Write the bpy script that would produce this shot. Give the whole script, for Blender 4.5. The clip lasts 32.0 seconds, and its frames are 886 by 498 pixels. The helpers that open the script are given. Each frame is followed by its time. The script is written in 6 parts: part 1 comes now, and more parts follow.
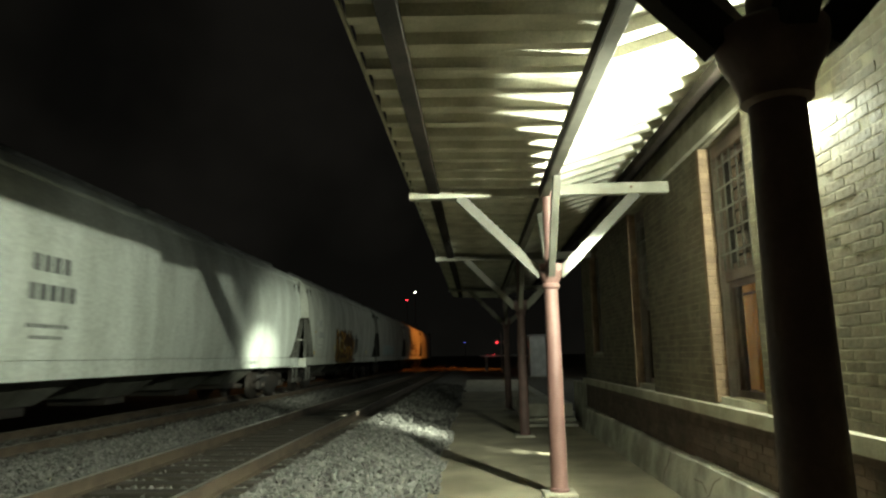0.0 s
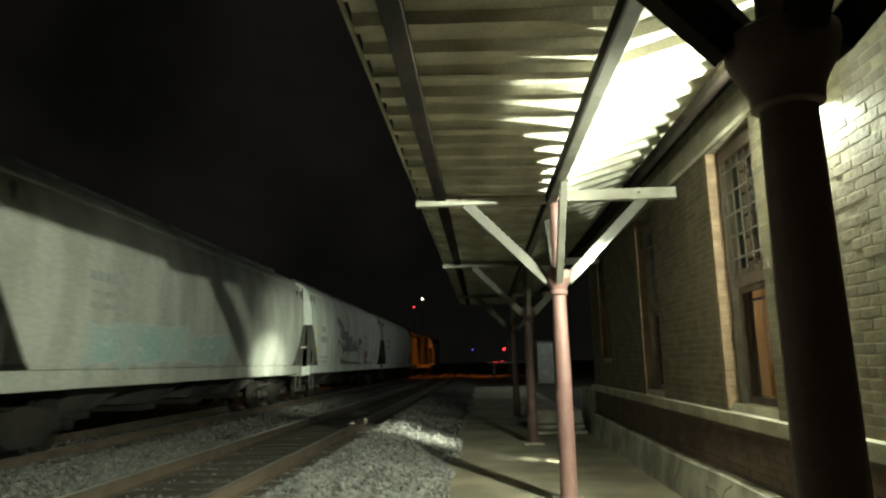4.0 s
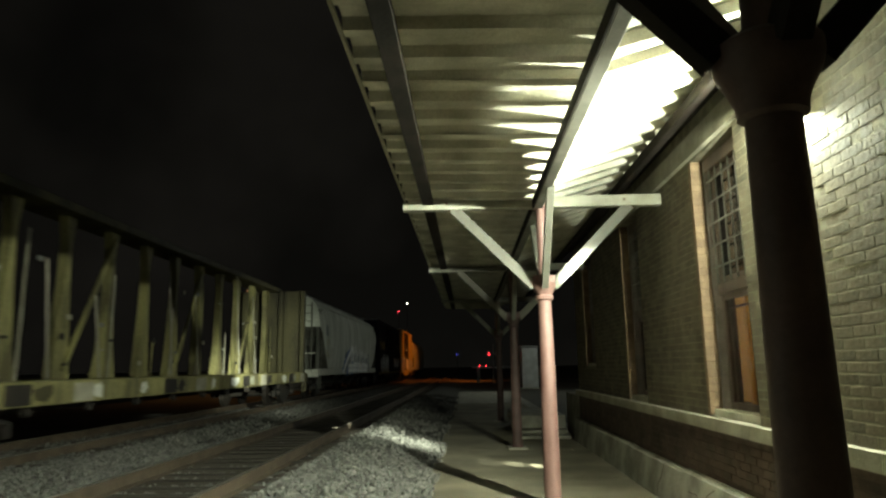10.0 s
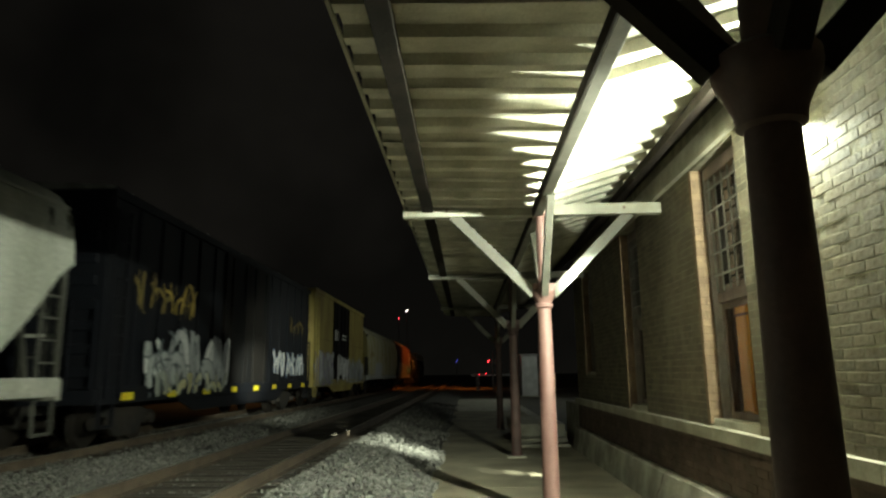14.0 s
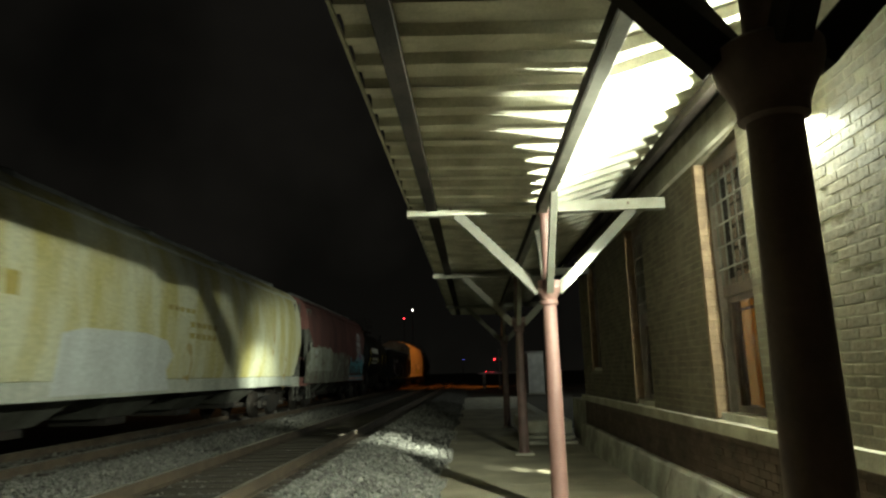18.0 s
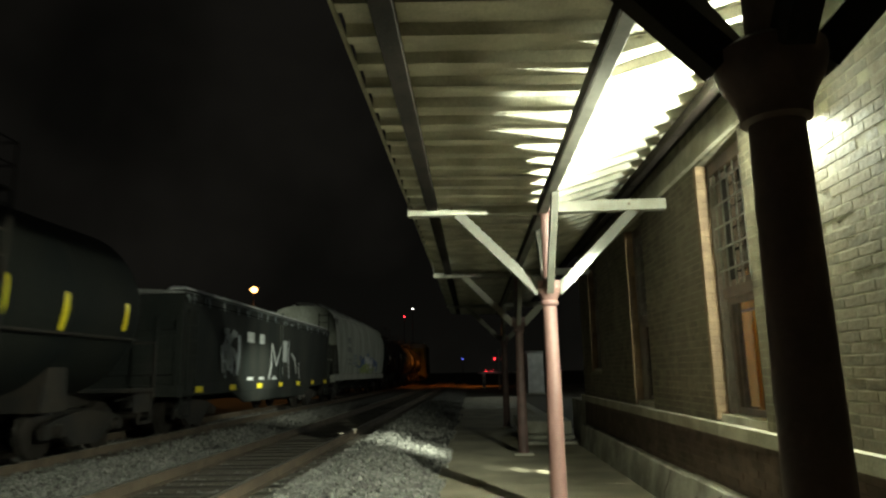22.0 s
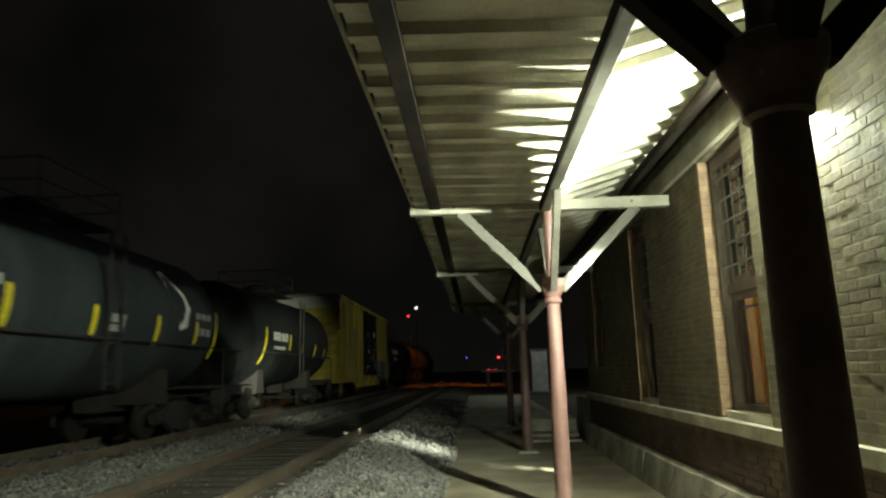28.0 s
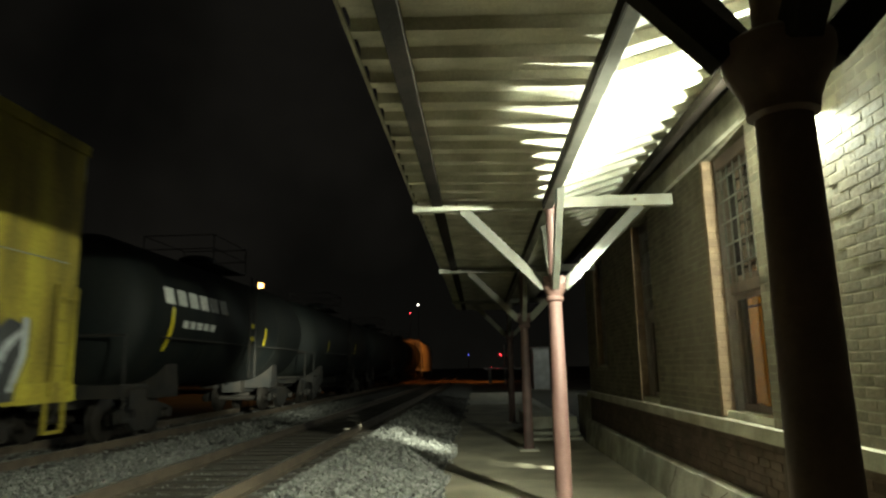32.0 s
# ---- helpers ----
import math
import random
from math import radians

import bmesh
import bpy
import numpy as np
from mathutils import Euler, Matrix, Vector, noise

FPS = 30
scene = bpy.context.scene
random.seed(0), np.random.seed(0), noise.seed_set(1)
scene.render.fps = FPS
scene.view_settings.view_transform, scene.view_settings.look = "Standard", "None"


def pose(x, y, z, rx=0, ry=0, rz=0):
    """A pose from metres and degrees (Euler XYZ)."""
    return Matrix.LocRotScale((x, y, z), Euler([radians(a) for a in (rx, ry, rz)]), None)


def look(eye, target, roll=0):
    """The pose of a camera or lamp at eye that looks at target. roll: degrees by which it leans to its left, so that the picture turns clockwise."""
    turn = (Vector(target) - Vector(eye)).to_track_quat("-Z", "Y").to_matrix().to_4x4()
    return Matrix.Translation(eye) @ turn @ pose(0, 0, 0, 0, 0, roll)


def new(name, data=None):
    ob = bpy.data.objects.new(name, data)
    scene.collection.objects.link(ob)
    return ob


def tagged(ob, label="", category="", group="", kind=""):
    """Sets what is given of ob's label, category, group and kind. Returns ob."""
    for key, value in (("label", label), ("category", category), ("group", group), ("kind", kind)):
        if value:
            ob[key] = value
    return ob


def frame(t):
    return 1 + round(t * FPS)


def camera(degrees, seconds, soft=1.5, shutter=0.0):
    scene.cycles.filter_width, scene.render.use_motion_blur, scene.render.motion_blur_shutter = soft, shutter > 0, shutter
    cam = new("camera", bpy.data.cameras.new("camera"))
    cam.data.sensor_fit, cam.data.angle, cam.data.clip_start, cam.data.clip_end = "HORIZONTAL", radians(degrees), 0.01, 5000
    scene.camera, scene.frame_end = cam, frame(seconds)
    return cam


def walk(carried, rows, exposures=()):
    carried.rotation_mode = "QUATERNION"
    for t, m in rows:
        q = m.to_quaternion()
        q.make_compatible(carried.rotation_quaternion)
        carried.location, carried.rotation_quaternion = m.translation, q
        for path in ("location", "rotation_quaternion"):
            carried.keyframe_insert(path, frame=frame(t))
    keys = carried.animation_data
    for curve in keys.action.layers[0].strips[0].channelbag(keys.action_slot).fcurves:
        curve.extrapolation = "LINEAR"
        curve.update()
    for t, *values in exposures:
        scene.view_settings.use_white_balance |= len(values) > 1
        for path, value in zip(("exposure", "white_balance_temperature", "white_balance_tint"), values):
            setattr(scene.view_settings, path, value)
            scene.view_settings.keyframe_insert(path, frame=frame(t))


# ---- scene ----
cam = camera(67.9, 32.0, soft=2.4, shutter=0.5)

# seconds, eye, then pitch up, yaw to the left, roll of the camera in degrees
PATH = [
    (0.0, 0.014, 0.000, 1.444, 9.22, 2.67, 0.99),
    (0.5, 0.012, 0.002, 1.448, 9.27, 2.85, 0.96),
    (1.0, 0.016, 0.006, 1.451, 9.36, 2.97, 1.37),
    (1.5, 0.006, -0.008, 1.449, 9.50, 3.10, 1.66),
    (2.0, 0.015, 0.002, 1.445, 9.64, 3.31, 1.73),
    (2.5, 0.012, 0.004, 1.451, 9.66, 3.34, 1.39),
    (3.0, 0.009, -0.003, 1.448, 9.74, 3.27, 1.32),
    (3.5, 0.005, 0.009, 1.450, 9.80, 3.27, 1.29),
    (5.5, 0.012, -0.002, 1.450, 9.84, 2.80, 1.24),
    (6.0, 0.011, -0.004, 1.448, 9.90, 2.46, 1.02),
    (6.5, 0.008, -0.000, 1.452, 9.88, 2.23, 1.09),
    (7.0, 0.008, 0.001, 1.451, 9.94, 2.13, 1.04),
    (7.5, 0.010, -0.006, 1.451, 10.09, 2.16, 1.09),
    (8.0, 0.012, 0.008, 1.454, 10.23, 2.12, 1.35),
    (8.5, 0.010, -0.000, 1.452, 10.22, 2.10, 1.50),
    (9.0, -0.000, -0.000, 1.450, 10.22, 1.95, 1.56),
    (9.5, 0.003, 0.004, 1.450, 10.20, 1.97, 1.18),
    (10.0, -0.006, -0.003, 1.447, 10.18, 1.94, 0.95),
    (10.5, -0.007, -0.004, 1.450, 10.11, 1.91, 0.64),
    (11.0, 0.003, -0.002, 1.447, 10.18, 1.79, 0.88),
    (11.5, 0.004, -0.003, 1.452, 10.25, 1.69, 1.09),
    (12.0, 0.001, -0.008, 1.451, 10.32, 1.55, 1.16),
    (12.5, 0.006, -0.008, 1.450, 10.46, 1.61, 1.33),
    (13.0, 0.006, -0.008, 1.446, 10.62, 1.73, 1.35),
    (13.5, -0.003, -0.003, 1.455, 10.72, 1.77, 1.09),
    (14.0, -0.001, -0.001, 1.450, 10.80, 1.95, 0.66),
    (14.5, -0.009, -0.004, 1.451, 10.82, 2.05, 0.52),
    (16.5, 0.002, 0.001, 1.454, 10.77, 2.32, 1.08),
    (17.0, 0.003, -0.002, 1.452, 10.71, 2.34, 1.36),
    (17.5, -0.001, -0.006, 1.452, 10.64, 2.32, 1.49),
    (18.0, -0.002, -0.010, 1.445, 10.70, 2.34, 1.48),
    (18.5, -0.003, -0.011, 1.452, 10.69, 2.35, 1.54),
    (19.0, -0.001, -0.011, 1.455, 10.77, 2.36, 1.48),
    (19.5, -0.008, -0.009, 1.454, 10.85, 2.37, 1.32),
    (20.0, -0.002, -0.005, 1.448, 10.96, 2.42, 0.84),
    (20.5, -0.000, -0.005, 1.448, 10.93, 2.45, 0.93),
    (21.0, 0.002, -0.001, 1.453, 10.79, 2.39, 1.11),
    (21.5, -0.001, -0.007, 1.450, 10.77, 2.43, 1.17),
    (22.0, -0.001, -0.005, 1.450, 10.64, 2.39, 1.11),
    (22.5, -0.003, -0.004, 1.450, 10.55, 2.29, 1.25),
    (23.0, -0.002, -0.006, 1.450, 10.55, 2.29, 1.27),
    (23.5, -0.000, -0.010, 1.447, 10.56, 2.30, 1.25),
    (24.0, -0.002, -0.010, 1.451, 10.61, 2.30, 1.32),
    (24.5, -0.002, -0.012, 1.450, 10.69, 2.36, 1.27),
    (25.0, -0.002, -0.005, 1.453, 10.80, 2.36, 1.23),
    (25.5, 0.008, 0.003, 1.453, 10.92, 2.51, 1.13),
    (27.5, 0.003, 0.003, 1.451, 10.62, 2.58, 1.40),
    (28.0, 0.000, -0.005, 1.449, 10.54, 2.65, 1.58),
    (28.5, 0.002, -0.007, 1.451, 10.53, 2.70, 1.64),
    (29.0, 0.004, -0.004, 1.451, 10.62, 2.78, 1.44),
    (29.5, -0.005, -0.005, 1.450, 10.71, 2.79, 0.88),
    (30.0, 0.001, -0.002, 1.447, 10.74, 2.82, 0.67),
    (30.5, 0.005, -0.003, 1.449, 10.73, 2.85, 0.72),
    (31.0, 0.003, 0.001, 1.450, 10.59, 2.86, 0.94),
    (31.5, -0.000, 0.001, 1.450, 10.43, 2.92, 1.00),
    (32.0, 0.007, 0.010, 1.452, 10.28, 2.91, 1.02),
]



def eye_pose(x, y, z, pitch, yaw, roll):
    a, b = radians(pitch), radians(yaw)
    ahead = Vector((-math.sin(b) * math.cos(a), math.cos(b) * math.cos(a), math.sin(a)))
    here = Vector((x, y, z))
    return look(here, here + ahead, roll=ROLL_SIGN * roll)


ROLL_SIGN = -1
walk(cam, [(r[0], eye_pose(*r[1:])) for r in PATH])

# ---- night sky and lights ----
world = bpy.data.worlds.new("night_sky")
scene.world = world
world.use_nodes = True
wn, wl = world.node_tree.nodes, world.node_tree.links
bg = wn["Background"]
wtc = wn.new("ShaderNodeTexCoord")
wno = wn.new("ShaderNodeTexNoise")
wno.inputs["Scale"].default_value, wno.inputs["Detail"].default_value = 2.2, 4.0
wra = wn.new("ShaderNodeValToRGB")
wra.color_ramp.elements[0].position, wra.color_ramp.elements[0].color = 0.42, (0.0023, 0.0022, 0.0018, 1)
wra.color_ramp.elements[1].position, wra.color_ramp.elements[1].color = 0.75, (0.0075, 0.0069, 0.0056, 1)
wl.new(wtc.outputs["Generated"], wno.inputs["Vector"])
wl.new(wno.outputs["Fac"], wra.inputs["Fac"])
wl.new(wra.outputs["Color"], bg.inputs["Color"])
wse, wmr = wn.new("ShaderNodeSeparateXYZ"), wn.new("ShaderNodeMapRange")
wmr.inputs["From Min"].default_value, wmr.inputs["From Max"].default_value = 0.02, 0.45
wmr.inputs["To Min"].default_value, wmr.inputs["To Max"].default_value = 1.55, 0.9
wl.new(wtc.outputs["Generated"], wse.inputs["Vector"])
wl.new(wse.outputs["Z"], wmr.inputs["Value"])
wl.new(wmr.outputs["Result"], bg.inputs["Strength"])


def lamp(name, kind, place, power, colour, size=0.1, target=None, cone=40, blend=0.5):
    d = bpy.data.lights.new(name, kind)
    d.energy, d.color = power, colour
    if kind in ("POINT", "SPOT"):
        d.shadow_soft_size = size
    if kind == "SPOT":
        d.spot_size, d.spot_blend = radians(cone), blend
    ob = new(name, d)
    ob.matrix_world = look(place, target) if target else pose(*place)
    return ob


WALL_LAMP = (2.133, 4.33, 3.06)
LAMP_WHITE = (0.91, 1.0, 0.77)
lamp("wall_lamp_light", "POINT", WALL_LAMP, 470, LAMP_WHITE, 0.015)
lamp("wall_lamp_flood", "SPOT", (2.12, 4.335, 3.06), 1650, LAMP_WHITE, 0.035, (-6.25, 7.4, 0.9), 122, 0.5)
# added spots aimed at each lit patch, standing in for glare off window glass
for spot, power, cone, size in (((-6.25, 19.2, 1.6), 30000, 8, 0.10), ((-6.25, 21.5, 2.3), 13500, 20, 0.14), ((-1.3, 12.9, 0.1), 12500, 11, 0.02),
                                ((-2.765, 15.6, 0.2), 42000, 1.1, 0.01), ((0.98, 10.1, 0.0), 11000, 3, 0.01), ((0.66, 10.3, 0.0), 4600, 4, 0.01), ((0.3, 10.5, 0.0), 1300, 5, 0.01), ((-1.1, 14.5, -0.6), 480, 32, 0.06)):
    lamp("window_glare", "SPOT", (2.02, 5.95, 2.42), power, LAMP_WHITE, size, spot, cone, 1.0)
# added fill lamp that lifts the shaded upper sides of the cars
lamp("window_glow", "SPOT", (2.02, 5.95, 1.45), 230, LAMP_WHITE, 0.12, (-6.25, 12.5, 2.9), 46, 1.0)
lamp("sodium_lamp_light", "SPOT", (3.2, 70.5, 10.7), 4200, (1.0, 0.28, 0.035), 0.3, (-5.0, 73.0, 0.0), 90, 0.6)
lamp("far_sodium_light", "SPOT", (-20.3, 60.4, 9.3), 900, (1.0, 0.45, 0.12), 0.3, (-20.3, 60.4, 0.0), 150, 0.5)
# added lamp, out of sight, that brightens the hut and far ground
lamp("hidden_fill_light", "POINT", (7.5, 37.0, 6.5), 620, (0.9, 1.0, 0.85), 0.2)
lamp("room_light", "POINT", (3.2, 6.7, 2.1), 16, (1.0, 0.55, 0.16), 0.15)

# ---- materials ----
def material(name, colour, rough=0.7, metal=0.0, second=None, scale=6.0, fine=60.0, bump=0.15, streak=None, glow=None, spread=0.12, dist=0.01, grain=0.5, island=False):
    """Base colour with broad stains and fine grain, a matching relief, and optional vertical streaks of dirt."""
    m = bpy.data.materials.new(name)
    m.use_nodes = True
    n, l = m.node_tree.nodes, m.node_tree.links
    b = n["Principled BSDF"]
    b.inputs["Roughness"].default_value, b.inputs["Metallic"].default_value = rough, metal
    if glow:
        b.inputs["Base Color"].default_value = (*colour, 1)
        b.inputs["Emission Color"].default_value, b.inputs["Emission Strength"].default_value = (*colour, 1), glow
        return m
    second = second or tuple(c * 0.6 for c in colour)
    tc = n.new("ShaderNodeTexCoord")
    big, small = n.new("ShaderNodeTexNoise"), n.new("ShaderNodeTexNoise")
    big.inputs["Scale"].default_value, big.inputs["Detail"].default_value = scale, 5.0
    small.inputs["Scale"].default_value, small.inputs["Detail"].default_value = fine, 3.0
    l.new(tc.outputs["Object"], small.inputs["Vector"])
    mp = n.new("ShaderNodeMapping")
    if streak:
        mp.inputs["Scale"].default_value = streak
    l.new(tc.outputs["Object"], mp.inputs["Vector"])
    l.new(mp.outputs["Vector"], big.inputs["Vector"])
    ramp = n.new("ShaderNodeValToRGB")
    ramp.color_ramp.elements[0].position, ramp.color_ramp.elements[0].color = 0.38, (*second, 1)
    ramp.color_ramp.elements[1].position, ramp.color_ramp.elements[1].color = 0.62, (*colour, 1)
    l.new(big.outputs["Fac"], ramp.inputs["Fac"])
    info = n.new("ShaderNodeObjectInfo")
    add = n.new("ShaderNodeMath")
    add.operation = "MULTIPLY_ADD"
    l.new(small.outputs["Fac"], add.inputs[0])
    add.inputs[1].default_value, add.inputs[2].default_value = grain, 1.0 - grain / 2 - spread / 2
    add2 = n.new("ShaderNodeMath")
    add2.operation = "MULTIPLY_ADD"
    if island:
        geo, mixed = n.new("ShaderNodeNewGeometry"), n.new("ShaderNodeMath")
        mixed.operation = "ADD"
        l.new(geo.outputs["Random Per Island"], mixed.inputs[0])
        l.new(info.outputs["Random"], mixed.inputs[1])
        wrap = n.new("ShaderNodeMath")
        wrap.operation = "FRACT"
        l.new(mixed.outputs[0], wrap.inputs[0])
        l.new(wrap.outputs[0], add2.inputs[0])
    else:
        l.new(info.outputs["Random"], add2.inputs[0])
    add2.inputs[1].default_value = spread
    l.new(add.outputs[0], add2.inputs[2])
    hsv = n.new("ShaderNodeHueSaturation")
    l.new(ramp.outputs["Color"], hsv.inputs["Color"])
    l.new(add2.outputs[0], hsv.inputs["Value"])
    l.new(hsv.outputs["Color"], b.inputs["Base Color"])
    bp = n.new("ShaderNodeBump")
    bp.inputs["Strength"].default_value, bp.inputs["Distance"].default_value = bump, dist
    l.new(small.outputs["Fac"], bp.inputs["Height"])
    l.new(bp.outputs["Normal"], b.inputs["Normal"])
    return m


concrete = material("concrete", (0.245, 0.218, 0.153), 0.9, second=(0.15, 0.13, 0.087), scale=1.1, fine=90, bump=0.2)
old_concrete = material("old_concrete", (0.42, 0.40, 0.33), 0.9, second=(0.22, 0.21, 0.17), scale=2.5, fine=40, bump=0.4)
gravel = material("gravel", (0.105, 0.10, 0.09), 0.95, second=(0.05, 0.047, 0.042), scale=4, fine=16, bump=1.0, dist=0.05)
stone_mat = material("ballast_stone", (0.205, 0.20, 0.182), 0.9, second=(0.09, 0.087, 0.079), scale=9, fine=50, bump=0.4, spread=0.5, island=True)
earth = material("earth", (0.05, 0.045, 0.035), 0.95, second=(0.03, 0.027, 0.02), scale=0.4, fine=6, bump=0.6)
asphalt = material("asphalt", (0.07, 0.066, 0.06), 0.85, second=(0.045, 0.043, 0.04), scale=0.5, fine=30)
brick_mat = material("painted_brick", (0.115, 0.097, 0.061), 0.85, second=(0.072, 0.060, 0.037), scale=5, fine=28, bump=0.4, spread=0.42, island=True)
brick_dark = material("red_brick", (0.10, 0.066, 0.05), 0.9, second=(0.06, 0.042, 0.032), scale=3, fine=60, bump=0.5, spread=0.4, island=True)
mortar = material("mortar", (0.20, 0.182, 0.125), 0.95, second=(0.12, 0.108, 0.074), scale=6, fine=80, bump=0.2)
mortar_dark = material("mortar_dark", (0.11, 0.078, 0.06), 0.95, second=(0.07, 0.05, 0.038), scale=6, fine=80, bump=0.5)
sill_stone = material("sill_stone", (0.40, 0.375, 0.30), 0.85, second=(0.26, 0.245, 0.19), scale=3, fine=50, bump=0.3)
frame_paint = material("frame_paint", (0.12, 0.085, 0.07), 0.6, second=(0.07, 0.05, 0.042), scale=4, fine=40)
jamb_paint = material("jamb_paint", (0.20, 0.135, 0.08), 0.8, second=(0.14, 0.09, 0.055), scale=5, fine=50, spread=0.25, island=True)
jamb_mortar = material("jamb_mortar", (0.18, 0.12, 0.072), 0.9, second=(0.13, 0.085, 0.05), scale=5, fine=60)
grey_frame = material("grey_frame", (0.20, 0.17, 0.16), 0.6, second=(0.14, 0.12, 0.11), scale=4, fine=40)
curtain_mat = material("amber_blind", (0.50, 0.36, 0.12), 0.8, second=(0.36, 0.25, 0.08), scale=1.2, fine=30, streak=(1, 8, 0.3))


def blind_cloth():
    """Thin amber cloth that lets the room's light through."""
    m = bpy.data.materials.new("amber_cloth")
    m.use_nodes = True
    n, k = m.node_tree.nodes, m.node_tree.links
    tr, mix, wave = n.new("ShaderNodeBsdfTranslucent"), n.new("ShaderNodeMixShader"), n.new("ShaderNodeTexNoise")
    wave.inputs["Scale"].default_value = 9.0
    ramp = n.new("ShaderNodeValToRGB")
    ramp.color_ramp.elements[0].color, ramp.color_ramp.elements[1].color = (0.55, 0.30, 0.05, 1), (0.85, 0.55, 0.14, 1)
    k.new(wave.outputs["Fac"], ramp.inputs["Fac"])
    k.new(ramp.outputs["Color"], tr.inputs["Color"])
    k.new(ramp.outputs["Color"], n["Principled BSDF"].inputs["Base Color"])
    n["Principled BSDF"].inputs["Roughness"].default_value = 0.9
    mix.inputs["Fac"].default_value = 0.6
    k.new(n["Principled BSDF"].outputs[0], mix.inputs[1])
    k.new(tr.outputs[0], mix.inputs[2])
    k.new(mix.outputs[0], n["Material Output"].inputs["Surface"])
    return m


blind_mat = blind_cloth()
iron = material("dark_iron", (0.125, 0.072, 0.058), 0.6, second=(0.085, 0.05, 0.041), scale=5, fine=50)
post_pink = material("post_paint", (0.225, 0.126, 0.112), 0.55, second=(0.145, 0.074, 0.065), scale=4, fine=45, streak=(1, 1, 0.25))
# darker copy of the post paint, with the far posts' shade put in
post_shaded = material("post_paint_shaded", (0.11, 0.062, 0.055), 0.6, second=(0.07, 0.04, 0.035), scale=5, fine=45)
timber_grey = material("grey_timber", (0.20, 0.19, 0.16), 0.75, second=(0.13, 0.125, 0.10), scale=3, fine=70)
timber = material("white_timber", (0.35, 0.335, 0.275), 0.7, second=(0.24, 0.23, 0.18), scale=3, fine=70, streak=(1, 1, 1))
# darker copy of the white timber; the braces' shade is in its colour
brace_shaded = material("shaded_brace_timber", (0.112, 0.107, 0.088), 0.7, second=(0.076, 0.072, 0.058), scale=3, fine=70)
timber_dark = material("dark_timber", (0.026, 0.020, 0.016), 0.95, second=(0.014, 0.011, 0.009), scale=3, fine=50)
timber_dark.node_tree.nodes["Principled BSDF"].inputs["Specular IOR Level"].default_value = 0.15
sheet_mat = material("roof_sheet", (0.62, 0.60, 0.50), 0.6, second=(0.42, 0.40, 0.32), scale=2.6, fine=55, metal=0.0, bump=0.9, dist=0.006)
steel_rail = material("rail_rust", (0.115, 0.086, 0.06), 0.7, metal=0.0, second=(0.075, 0.056, 0.04), scale=3, fine=60)
rail_head = material("rail_head", (0.40, 0.36, 0.31), 0.42, metal=0.8, second=(0.33, 0.30, 0.27), scale=3, fine=60, bump=0.03)
tie_wood = material("tie_wood", (0.06, 0.05, 0.038), 0.9, second=(0.05, 0.042, 0.033), scale=3, fine=40, streak=(0.3, 3, 3), bump=0.5)
under_black = material("underframe_black", (0.012, 0.011, 0.010), 0.75, second=(0.026, 0.02, 0.015), scale=2.5, fine=40)
wheel_steel = material("wheel_steel", (0.03, 0.024, 0.02), 0.6, metal=0.3, second=(0.018, 0.015, 0.012), scale=5, fine=50)
hatch_grey = material("hatch_grey", (0.22, 0.22, 0.21), 0.6, second=(0.12, 0.12, 0.115), scale=3, fine=40)
glass_dark = material("window_glass", (0.02, 0.02, 0.02), 0.08, second=(0.015, 0.015, 0.015), bump=0.02)
bungalow_white = material("bungalow_paint", (0.62, 0.62, 0.60), 0.5, second=(0.48, 0.48, 0.46), scale=2, fine=40)
glow_white = material("lamp_white", (1.0, 0.93, 0.75), glow=30)
glow_far = material("far_lamp_white", (1.0, 0.90, 0.75), glow=14)
glow_amber = material("lamp_amber", (1.0, 0.48, 0.13), glow=9)
glow_red = material("signal_red", (1.0, 0.03, 0.04), glow=14)
glow_blue = material("sign_blue", (0.12, 0.14, 1.0), glow=5)


def paint(name, colour, dirt=None, rough=0.6):
    """Weathered car paint with rain streaks down the side."""
    dirt = dirt or tuple(c * 0.62 for c in colour)
    m = material(name, colour, rough, second=dirt, scale=1.1, fine=18, streak=(1, 1.6, 0.45), bump=0.08, grain=0.9)
    m.node_tree.nodes["Principled BSDF"].inputs["Specular IOR Level"].default_value = 0.2
    return m


